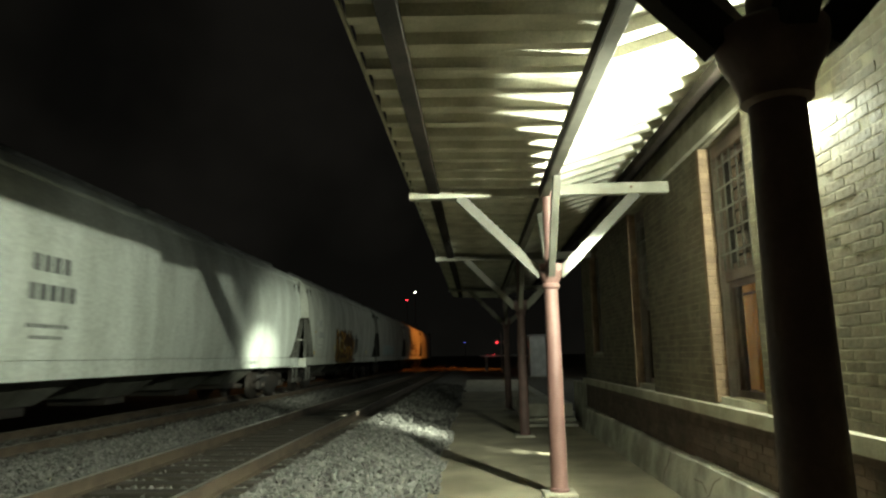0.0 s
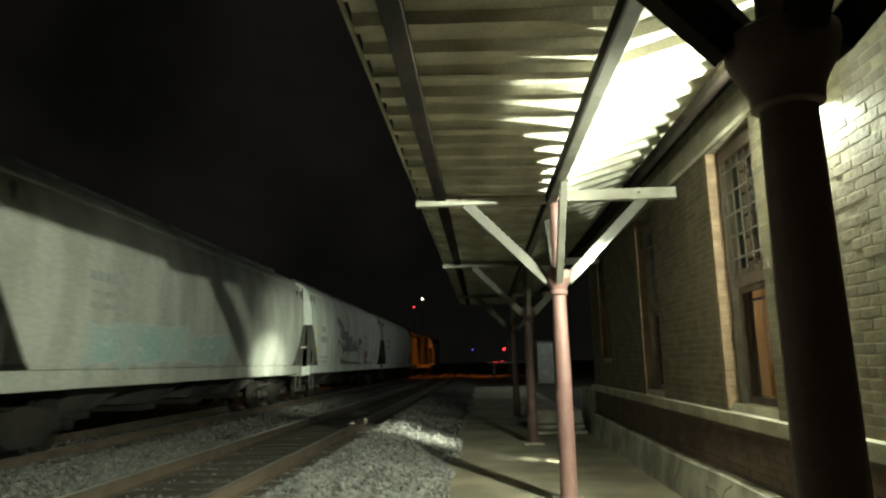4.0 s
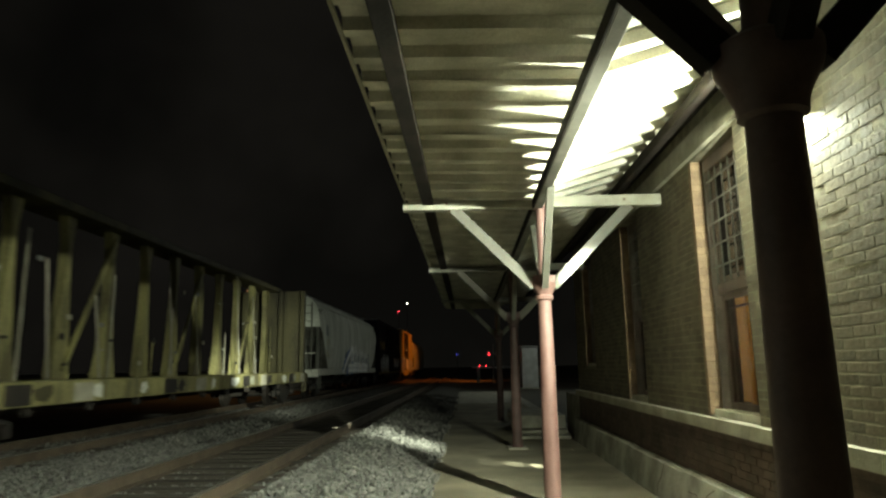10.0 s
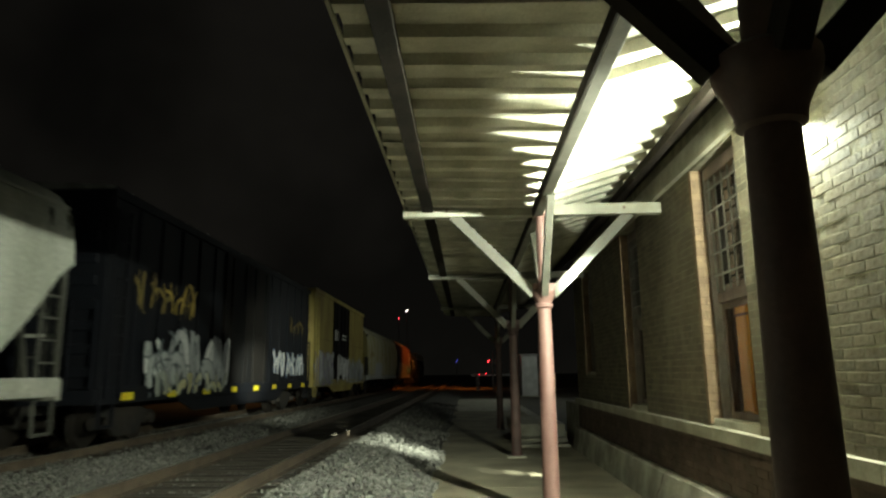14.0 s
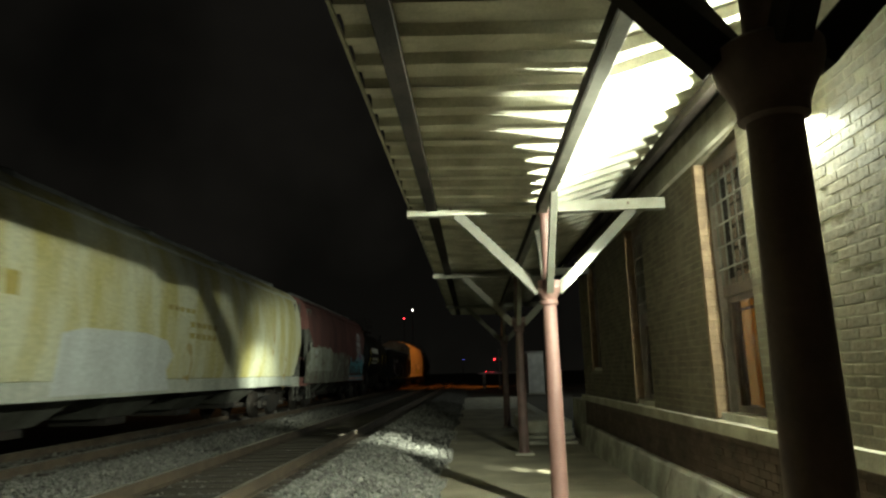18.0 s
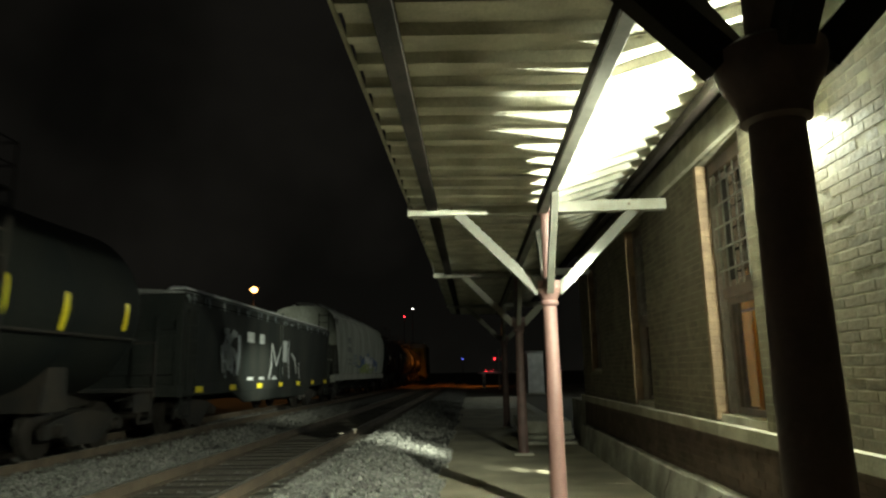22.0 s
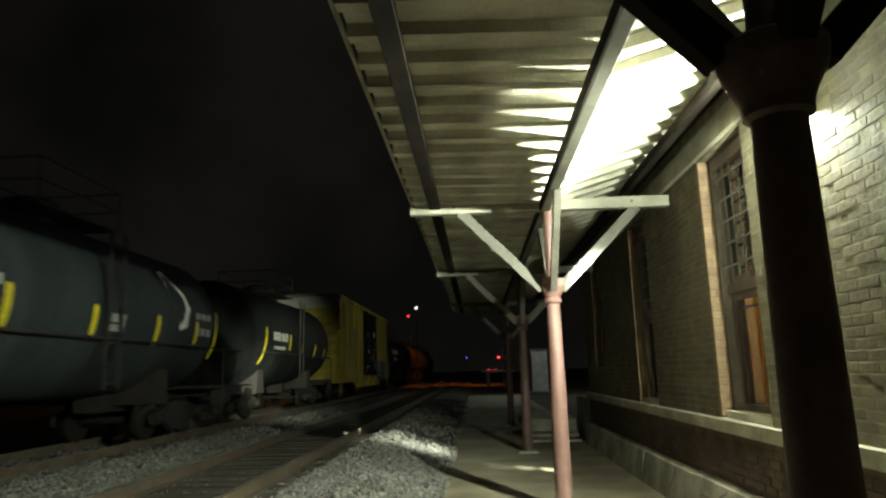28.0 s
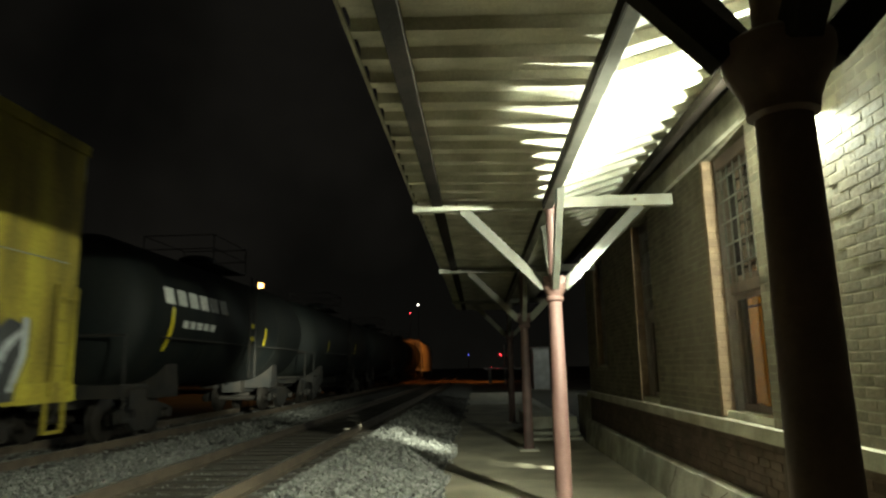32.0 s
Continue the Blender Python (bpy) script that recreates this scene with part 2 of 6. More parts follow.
# ---- building blocks ----
class Shape:
    """Collects vertices and faces of one mesh."""

    def __init__(self):
        self.v, self.f = [], []

    def box(self, x0, x1, y0, y1, z0, z1, c=0.0):
        """A box; c cuts its edges off by that much."""
        if c <= 0:
            k = len(self.v)
            self.v += [(x, y, z) for z in (z0, z1) for y in (y0, y1) for x in (x0, x1)]
            self.f += [tuple(k + i for i in q) for q in ((0, 2, 3, 1), (4, 5, 7, 6), (0, 1, 5, 4), (2, 6, 7, 3), (0, 4, 6, 2), (1, 3, 7, 5))]
            return self
        bm = bmesh.new()
        bmesh.ops.create_cube(bm, size=1)
        for v in bm.verts:
            v.co = Vector(((x0 + x1) / 2 + v.co.x * (x1 - x0), (y0 + y1) / 2 + v.co.y * (y1 - y0), (z0 + z1) / 2 + v.co.z * (z1 - z0)))
        bmesh.ops.bevel(bm, geom=bm.edges[:], offset=c, segments=1, affect="EDGES")
        return self.take(bm)

    def take(self, bm):
        k = len(self.v)
        bm.verts.index_update()
        self.v += [tuple(v.co) for v in bm.verts]
        self.f += [tuple(k + v.index for v in f.verts) for f in bm.faces]
        bm.free()
        return self

    def tube(self, a, b, r, r2=None, n=10, caps=True):
        a, b = Vector(a), Vector(b)
        r2 = r if r2 is None else r2
        d = (b - a).normalized()
        u = d.orthogonal().normalized()
        w = d.cross(u)
        k = len(self.v)
        for p, q in ((a, r), (b, r2)):
            for i in range(n):
                t = 2 * math.pi * i / n
                self.v.append(tuple(p + q * (math.cos(t) * u + math.sin(t) * w)))
        self.f += [(k + i, k + (i + 1) % n, k + n + (i + 1) % n, k + n + i) for i in range(n)]
        if caps:
            self.f += [tuple(k + i for i in reversed(range(n))), tuple(k + n + i for i in range(n))]
        return self

    def beam(self, a, b, w, h, up=(0, 0, 1)):
        """A square bar from a to b, w wide across and h high along up."""
        a, b, up = Vector(a), Vector(b), Vector(up)
        d = (b - a).normalized()
        s = d.cross(up).normalized()
        t = s.cross(d)
        k = len(self.v)
        for p in (a, b):
            for i, j in ((-1, -1), (1, -1), (1, 1), (-1, 1)):
                self.v.append(tuple(p + s * (i * w / 2) + t * (j * h / 2)))
        self.f += [(k, k + 1, k + 5, k + 4), (k + 1, k + 2, k + 6, k + 5), (k + 2, k + 3, k + 7, k + 6), (k + 3, k, k + 4, k + 7), (k + 3, k + 2, k + 1, k), (k + 4, k + 5, k + 6, k + 7)]
        return self

    def lathe(self, rings, n=24, axis="z", at=(0, 0, 0)):
        """Rings of (radius, height) turned round an axis; the ends are closed."""
        k = len(self.v)
        for r, h in rings:
            for i in range(n):
                t = 2 * math.pi * i / n
                p = (r * math.cos(t), r * math.sin(t), h) if axis == "z" else (r * math.cos(t), h, r * math.sin(t))
                if axis == "x":
                    p = (h, r * math.cos(t), r * math.sin(t))
                self.v.append((p[0] + at[0], p[1] + at[1], p[2] + at[2]))
        for j in range(len(rings) - 1):
            self.f += [(k + j * n + i, k + j * n + (i + 1) % n, k + (j + 1) * n + (i + 1) % n, k + (j + 1) * n + i) for i in range(n)]
        self.f += [tuple(k + i for i in reversed(range(n))), tuple(k + (len(rings) - 1) * n + i for i in range(n))]
        return self

    def sweep(self, profile, y0, y1, closed=True):
        """A closed profile of (x, z) drawn out along y."""
        k, n = len(self.v), len(profile)
        self.v += [(x, y, z) for y in (y0, y1) for x, z in profile]
        self.f += [(k + i, k + (i + 1) % n, k + n + (i + 1) % n, k + n + i) for i in range(n if closed else n - 1)]
        if closed:
            self.f += [tuple(k + i for i in reversed(range(n))), tuple(k + n + i for i in range(n))]
        return self

    def prism(self, outline, x0, x1):
        """A closed outline of (y, z) with thickness along x."""
        k, n = len(self.v), len(outline)
        self.v += [(x, y, z) for x in (x0, x1) for y, z in outline]
        self.f += [(k + i, k + (i + 1) % n, k + n + (i + 1) % n, k + n + i) for i in range(n)]
        self.f += [tuple(k + i for i in reversed(range(n))), tuple(k + n + i for i in range(n))]
        return self

    def mesh(self, name, mat, smooth=False):
        me = bpy.data.meshes.new(name)
        me.from_pydata(self.v, [], self.f)
        bm = bmesh.new()
        bm.from_mesh(me)
        bmesh.ops.recalc_face_normals(bm, faces=bm.faces)
        bm.to_mesh(me)
        bm.free()
        me.materials.append(mat)
        if smooth:
            me.shade_smooth()
            me.set_sharp_from_angle(angle=radians(40))
        return me


def part(name, shape, mat, parent, label="", smooth=False, at=None):
    ob = new(name, shape if isinstance(shape, bpy.types.Mesh) else shape.mesh(name, mat, smooth))
    ob.parent = parent
    if at is not None:
        ob.matrix_basis = at
    return tagged(ob, label)


def thing(name, label, category, group="", kind="", at=None):
    ob = new(name)
    ob.empty_display_size = 0.2
    if at is not None:
        ob.matrix_basis = at
    return tagged(ob, label, category, group, kind)


def structure(name, shape, mat, label, category, smooth=False):
    return tagged(new(name, shape.mesh(name, mat, smooth)), label, category, kind="structure")

# ---- ground, platform and tracks ----
RAIL = 0.20            # top of the rails over the platform
NEAR_TRACK, FAR_TRACK = -3.55, -7.85
WALL = 2.2


def ground():
    s = Shape()
    xs = [-3000, -300, -60, -14, -9.9, -9.4, -5.95, -5.7, -1.85, -1.2, -0.55, 2.6, 14, 60, 300, 3000]
    zs = [-0.6, -0.6, -0.6, -0.6, -0.6, 0.0, 0.0, -0.02, -0.02, 0.04, -0.10, -0.10, -0.12, -0.12, -0.12, -0.12]
    ys = [-300, -30, 0, 6, 12, 18, 24, 40, 60, 100, 300, 3000]
    for y in ys:
        for x, z in zip(xs, zs):
            s.v.append((x, y, z - (0.02 if y > 40 else 0)))
    n = len(xs)
    s.f += [(j * n + i, j * n + i + 1, (j + 1) * n + i + 1, (j + 1) * n + i) for j in range(len(ys) - 1) for i in range(n - 1)]
    ob = structure("ground", s, gravel, "dark gravel and earth under the railway tracks", "ground")
    ob.data.materials.append(earth)
    for p in ob.data.polygons:
        x = sum(ob.data.vertices[v].co.x for v in p.vertices) / 4
        y = sum(ob.data.vertices[v].co.y for v in p.vertices) / 4
        if x < -10 or x > -0.5 or y > 60 or y < -30:
            p.material_index = 1


def platform():
    s = Shape()
    s.box(-0.55, WALL + 0.3, -6, 40, -0.35, -0.012)
    slab = structure("platform", s, old_concrete, "worn concrete station platform beside the tracks", "platform")
    for i in range(11):
        y0 = -6 + i * 3.0
        p = Shape().box(-0.53, WALL - 0.06, y0 + 0.008, y0 + 2.992, -0.012, 0.0, 0.004)
        part("slab", p, concrete, slab)


def stones(name, count, spots, size, label):
    """Broken stones scattered over spots of (x, y, spread x, spread y, height function), one mesh."""
    rng = np.random.default_rng(5)
    cube = np.array([(x, y, z) for z in (-1, 1) for y in (-1, 1) for x in (-1, 1)], float)
    quads = np.array([(0, 2, 3, 1), (4, 5, 7, 6), (0, 1, 5, 4), (2, 6, 7, 3), (0, 4, 6, 2), (1, 3, 7, 5)])
    vs, fs = [], []
    for k in range(count):
        x, y, z = spots(rng)
        r = size * rng.uniform(0.55, 1.35)
        c = cube * rng.uniform(0.45, 1.0, 3) * r + rng.normal(0, 0.22 * r, (8, 3))
        a, b = rng.uniform(0, 6.28, 2)
        m = np.array(Euler((a, b, a * 3)).to_matrix())
        vs.append(c @ m.T + (x, y, z))
        fs.append(quads + 8 * k)
    me = bpy.data.meshes.new(name)
    me.from_pydata(np.concatenate(vs).tolist(), [], np.concatenate(fs).tolist())
    me.materials.append(stone_mat)
    tagged(new(name, me), label, "ballast", kind="stuff")


def heap(x, y):
    """Height of the ballast bank beside the near track."""
    if x > -2.2:
        base = 0.17 - 0.18 * max(0.0, (x + 1.7) / 1.3)
        return base + 0.05 * math.sin(y * 1.7) * (x > -1.6)
    if x > -5.2:
        return -0.03 if -4.7 < x < -2.4 else 0.06
    if x > -6.3:
        return 0.12 - 0.05 * abs(x + 5.7)
    return 0.02


def ballast_spot(rng):
    if rng.random() < 0.55:
        y = 5.5 + 6.5 * rng.random() ** 1.3
    else:
        y = 5.5 + 26 * rng.random() ** 1.7
    x = rng.uniform(-9.0, -0.42)
    if x > -0.75 and rng.random() < 0.5:
        x -= 0.3
    if -4.3 < x < -2.8 and rng.random() < 0.5:
        x += rng.choice((-1.6, 1.6))
    return x, y, heap(x, y) + rng.normal(0, 0.012)


def bank():
    s = Shape()
    xs = np.linspace(-6.6, -0.5, 42)
    ys = np.concatenate([np.linspace(-6, 4, 8), np.linspace(4.5, 24, 70), np.linspace(26, 60, 18)])
    rng = np.random.default_rng(3)
    for y in ys:
        for x in xs:
            s.v.append((x, y, heap(x, y) - 0.03 + rng.normal(0, 0.012)))
    n = len(xs)
    s.f += [(j * n + i, j * n + i + 1, (j + 1) * n + i + 1, (j + 1) * n + i) for j in range(len(ys) - 1) for i in range(n - 1)]
    structure("ballast_bed", s, gravel, "grey crushed stone bed round the railway tracks", "ballast", True)


def rail_profile(x):
    h = RAIL
    return [(x - 0.07, h - 0.17), (x + 0.07, h - 0.17), (x + 0.07, h - 0.155), (x + 0.01, h - 0.14), (x + 0.01, h - 0.045), (x + 0.036, h - 0.038),
            (x + 0.036, h - 0.006), (x + 0.03, h - 0.003), (x - 0.03, h - 0.003), (x - 0.036, h - 0.006), (x - 0.036, h - 0.038), (x - 0.01, h - 0.045), (x - 0.01, h - 0.14), (x - 0.07, h - 0.155)]


BEND, RADIUS = 86.0, 260.0


def on_track(s):
    """Pose on the far track, s metres ahead; past the crossing it bends away to the left."""
    if s <= BEND:
        return pose(FAR_TRACK, s, RAIL)
    a = (s - BEND) / RADIUS
    return pose(FAR_TRACK - RADIUS * (1 - math.cos(a)), BEND + RADIUS * math.sin(a), RAIL, 0, 0, math.degrees(a))


def bent_rail(side):
    """The rail past the crossing, swept along the bend."""
    s = Shape()
    prof = rail_profile(side)
    n, m = len(prof), 0
    for d in range(86, 400, 6):
        turn = on_track(d)
        s.v += [tuple(turn @ Vector((x, 0, z - RAIL))) for x, z in prof]
        m += 1
    s.f += [(j * n + i, j * n + (i + 1) % n, (j + 1) * n + (i + 1) % n, (j + 1) * n + i) for j in range(m - 1) for i in range(n)]
    return s


def track(centre, y1, ties):
    t = thing("railway_track", "rusty steel rails on dark wooden ties in grey ballast", "track", "railway tracks", "structure")
    for side in (-0.7525, 0.7525):
        r = part("rail", Shape().sweep(rail_profile(centre + side), -320, y1), steel_rail, t)
        part("rail_head", Shape().box(centre + side - 0.028, centre + side + 0.028, -320, y1, RAIL - 0.003, RAIL), rail_head, r, "polished running surface")
        if centre == FAR_TRACK:
            part("rail", bent_rail(side), steel_rail, t)
    tie = Shape().box(-1.3, 1.3, -0.115, 0.115, -0.18, 0, 0.012).mesh("tie", tie_wood)
    rng = random.Random(8)
    for i in range(ties):
        part("tie", tie, None, t, at=pose(centre + rng.uniform(-0.05, 0.05), -2 + i * 0.52 + rng.uniform(-0.02, 0.02), RAIL - 0.165 + rng.uniform(-0.01, 0.015), 0, 0, rng.uniform(-1, 1)))
    return t


# ---- canopy ----
POSTS = (1.75, 7.21, 12.14, 18.01)
POST_X = 0.85


def canopy_post(y, shaft_mat):
    t = thing("canopy_post", "maroon iron canopy post with white timber braces and arms", "post", "canopy posts", at=pose(POST_X, y, 0))
    part("base_plate", Shape().box(-0.17, 0.17, -0.17, 0.17, 0, 0.035, 0.008), sill_stone, t, "pale concrete footing")
    part("shaft", Shape().lathe([(0.105, 0.035), (0.105, 0.06), (0.09, 0.075), (0.086, 1.0), (0.073, 2.14)], 24), shaft_mat, t, smooth=True)
    if shaft_mat is iron:
        rings = [(0.073, 2.10), (0.092, 2.112), (0.094, 2.135), (0.096, 2.15), (0.112, 2.19), (0.136, 2.235), (0.146, 2.27), (0.146, 2.31), (0.12, 2.33)]
    else:
        rings = [(0.073, 2.14), (0.098, 2.16), (0.098, 2.19), (0.082, 2.205), (0.105, 2.25), (0.128, 2.29), (0.128, 2.33), (0.09, 2.35)]
    part("capital", Shape().lathe(rings, 24), shaft_mat, t, "moulded cast collar", smooth=True)
    part("upper_pipe", Shape().tube((0, 0, 2.35), (0, 0, 3.17), 0.055, n=18), shaft_mat, t, smooth=True)
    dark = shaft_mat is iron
    # near and far timber gets darker tones in place of shade
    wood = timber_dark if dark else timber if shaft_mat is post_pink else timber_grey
    if shaft_mat is not iron:
        part("socket", Shape().box(-0.12, -0.04, -0.06, 0.06, 2.33, 2.42, 0.01).box(0.04, 0.12, -0.06, 0.06, 2.33, 2.42, 0.01).box(-0.06, 0.06, -0.12, -0.05, 2.33, 2.42, 0.01).box(-0.06, 0.06, 0.05, 0.12, 2.33, 2.42, 0.01), shaft_mat, t, "iron brace shoes")
    for dx, dy in ((-1, 0), (1, 0), (0, -1), (0, 1)):
        a = Vector((dx * 0.13, dy * 0.13, 2.285)) if dark else Vector((dx * 0.10, dy * 0.10, 2.30))
        reach = 0.98 if dx else 0.92
        b = Vector((dx * reach, dy * reach, 3.195))
        part("brace", Shape().beam(a, b, 0.078 if dark else 0.07, 0.10 if dark else 0.11, up=(0, 0, 1)), brace_shaded if wood is timber else wood, t, "white painted timber brace in a shaded tone")
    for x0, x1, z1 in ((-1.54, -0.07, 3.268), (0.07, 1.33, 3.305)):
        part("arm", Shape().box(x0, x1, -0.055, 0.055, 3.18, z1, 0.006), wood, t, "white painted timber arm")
    part("bolt", Shape().tube((0.92, -0.064, 3.25), (0.92, -0.05, 3.25), 0.016, n=8), iron, t)
    part("bolt", Shape().tube((-1.05, -0.064, 3.25), (-1.05, -0.05, 3.25), 0.016, n=8), iron, t)
    part("head_block", Shape().box(-0.07, 0.07, -0.07, 0.07, 3.17, 3.31, 0.006), shaft_mat, t)
    return t


PITCH = 0.338
PHASE = 0.145


def sheet(x0, z0, x1, z1, ribs=3, depth=0.072, thick=0.004):
    """A corrugated roofing sheet with its ribs across the canopy, from (x0, z0) to (x1, z1)."""
    s = Shape()
    ys, hs = [], []
    for i in range(ribs):
        for y, h in ((0.0, 0), (0.085, 0), (0.097, 1), (PITCH - 0.012, 1)):
            ys.append(i * PITCH + y)
            hs.append(h * depth)
    ys.append(ribs * PITCH + 0.02)
    hs.append(0)
    n = len(ys)
    steps = 6
    rng = random.Random(int((x0 + 5) * 100))
    for lift in (0, thick):
        for i in range(steps + 1):
            u = i / steps
            for y, h in zip(ys, hs):
                s.v.append((x0 + (x1 - x0) * u, y, z0 + (z1 - z0) * u + h + lift + rng.uniform(-0.003, 0.003)))
    m = (steps + 1) * n
    for i in range(steps):
        for j in range(n - 1):
            a = i * n + j
            s.f += [(a, a + 1, a + n + 1, a + n), (m + a, m + a + n, m + a + n + 1, m + a + 1)]
    for j in range(n - 1):
        s.f += [(j, m + j, m + j + 1, j + 1), (steps * n + j, steps * n + j + 1, m + steps * n + j + 1, m + steps * n + j)]
    return s.mesh("sheet", sheet_mat)


def canopy():
    t = thing("canopy_roof", "corrugated metal platform canopy on timber beams, folded to a valley", "canopy")
    left = sheet(-0.66, 3.305, 0.79, 3.268)
    right = sheet(0.795, 3.268, 1.95, 3.61)
    y = -3.2 + PHASE
    k = 0
    while y < 20.5:
        part("sheet", left, None, t, at=pose(0, y, 0.002 * (k % 2)))
        part("sheet", right, None, t, at=pose(0, y, 0.002 * (k % 2)))
        y += 3 * PITCH
        k += 1
    edges = [-3.2] + list(POSTS) + [20.6]
    for a, b in zip(edges, edges[1:]):
        part("beam", Shape().box(0.770, 0.865, a + 0.075, b - 0.075, 3.165, 3.262, 0.006), timber_grey, t, "grey timber valley beam")
        # dark board added over the beam's face in place of its shade
        part("side_board", Shape().box(0.750, 0.768, a + 0.075, b - 0.075, 3.160, 3.258, 0.003), timber_dark, t, "dark board standing for the valley beam's shaded face")
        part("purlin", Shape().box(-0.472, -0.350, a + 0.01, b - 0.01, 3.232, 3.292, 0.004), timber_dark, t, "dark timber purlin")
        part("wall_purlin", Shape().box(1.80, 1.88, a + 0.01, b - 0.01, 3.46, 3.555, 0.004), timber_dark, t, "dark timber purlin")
    part("eave_strip", Shape().box(-0.682, -0.662, -3.2, 20.6, 3.290, 3.318), timber, t, "thin pale metal edge strip")


# ---- station building ----
WINDOWS = ((5.20, 6.28, 0.985, 3.36), (8.35, 9.30, 0.985, 3.36), (11.55, 12.45, 1.42, 3.30))
WALL_END = 13.42
BRICK_L, BRICK_H, JOINT = 0.198, 0.058, 0.009


def wall():
    """The brick wall with its openings cut through, standing on a stone course and a concrete plinth."""
    s = Shape()
    z0, z1 = 0.97, 3.75
    ys = [-6.0]
    for y0, y1, a, b in WINDOWS:
        s.box(WALL - 0.0035, WALL + 0.40, ys[-1], y0, z0, z1)
        if a > z0 + 0.05:
            s.box(WALL - 0.0035, WALL + 0.40, y0, y1, z0, a)
        s.box(WALL - 0.0035, WALL + 0.40, y0, y1, b, z1)
        ys.append(y1)
    s.box(WALL - 0.0035, WALL + 0.40, ys[-1], WALL_END, z0, z1)
    w = structure("wall_east", s, mortar, "old painted brick station wall with tall windows", "wall")
    low = structure("wall_base", Shape().box(WALL - 0.018, WALL + 0.4, -6, WALL_END, 0.30, 0.86), mortar_dark, "dark red brick lower wall under a stone course", "wall")
    course = thing("stone_course", "pale stone sill course running along the brick wall", "sill course", kind="structure")
    y = -6.0
    rng = random.Random(4)
    while y < WALL_END:
        l = min(rng.uniform(0.75, 1.05), WALL_END + 0.03 - y)
        part("stone", Shape().prism([(y + 0.004, 0.862), (y + l - 0.004, 0.862), (y + l - 0.004, 0.968), (y + 0.004, 0.968)], WALL - 0.075, WALL + 0.39), sill_stone, course)
        y += l
    plinth = thing("wall_plinth", "cracked concrete footing at the foot of the brick wall", "plinth", kind="structure")
    y = -6.0
    while y < WALL_END:
        l = min(rng.uniform(1.6, 2.4), WALL_END + 0.05 - y)
        z = 0.41 + rng.uniform(-0.015, 0.015)
        prof = [(WALL - 0.15, 0.0), (WALL + 0.3, 0.0), (WALL + 0.3, z), (WALL - 0.06, z), (WALL - 0.09, z - 0.03)]
        part("footing", Shape().sweep(prof, y + 0.004, y + l - 0.004), old_concrete, plinth)
        y += l

    def face(z, out):
        return WALL - 0.15 + 0.06 * z / 0.38 - out

    for pts in (((6.05, 0.36), (6.22, 0.28), (6.30, 0.16), (6.52, 0.07), (6.80, 0.02)), ((6.36, 0.17), (6.48, 0.24), (6.72, 0.23)), ((7.55, 0.37), (7.62, 0.22), (7.72, 0.12), (7.70, 0.02)), ((4.9, 0.37), (4.96, 0.20), (5.08, 0.08))):
        s2 = Shape()
        for (ya, za), (yb, zb) in zip(pts, pts[1:]):
            s2.beam((face(za, 0.001), ya, za), (face(zb, 0.001), yb, zb), 0.009, 0.004, up=(1, 0, 0))
        part("crack", s2, iron, plinth, "dark open crack")
    structure("wall_end", Shape().box(WALL + 0.405, WALL + 9.0, WALL_END - 0.35, WALL_END, 0.0, 3.75), mortar_dark, "plain end wall of the station", "wall")
    structure("wall_back", Shape().box(WALL + 8.65, WALL + 9.0, -6.3, WALL_END - 0.355, 0.0, 3.75), mortar_dark, "plain back wall of the station", "wall")
    structure("wall_south", Shape().box(WALL + 0.405, WALL + 8.645, -6.3, -6.0, 0.0, 3.75), mortar_dark, "plain far end wall of the station", "wall")
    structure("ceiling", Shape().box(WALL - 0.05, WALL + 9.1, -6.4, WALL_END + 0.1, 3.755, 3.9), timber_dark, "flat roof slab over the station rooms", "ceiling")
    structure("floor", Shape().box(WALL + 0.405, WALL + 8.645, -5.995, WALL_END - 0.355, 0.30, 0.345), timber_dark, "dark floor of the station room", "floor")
    # walls added to catch the room light and keep it from the next window
    structure("wall_partition", Shape().box(3.75, 3.83, 4.2, 12.0, 0.35, 3.74), curtain_mat, "added amber wall that catches the room light", "wall")
    structure("wall_cross", Shape().box(WALL + 0.405, 3.745, 7.60, 7.70, 0.35, 3.74), curtain_mat, "added amber cross wall that stops the room light", "wall")
    ledger = structure("trim", Shape().box(WALL - 0.05, WALL + 0.008, -6, WALL_END, 3.385, 3.60, 0.006), sill_stone, "pale timber board along the wall top", "trim")
    return w, low


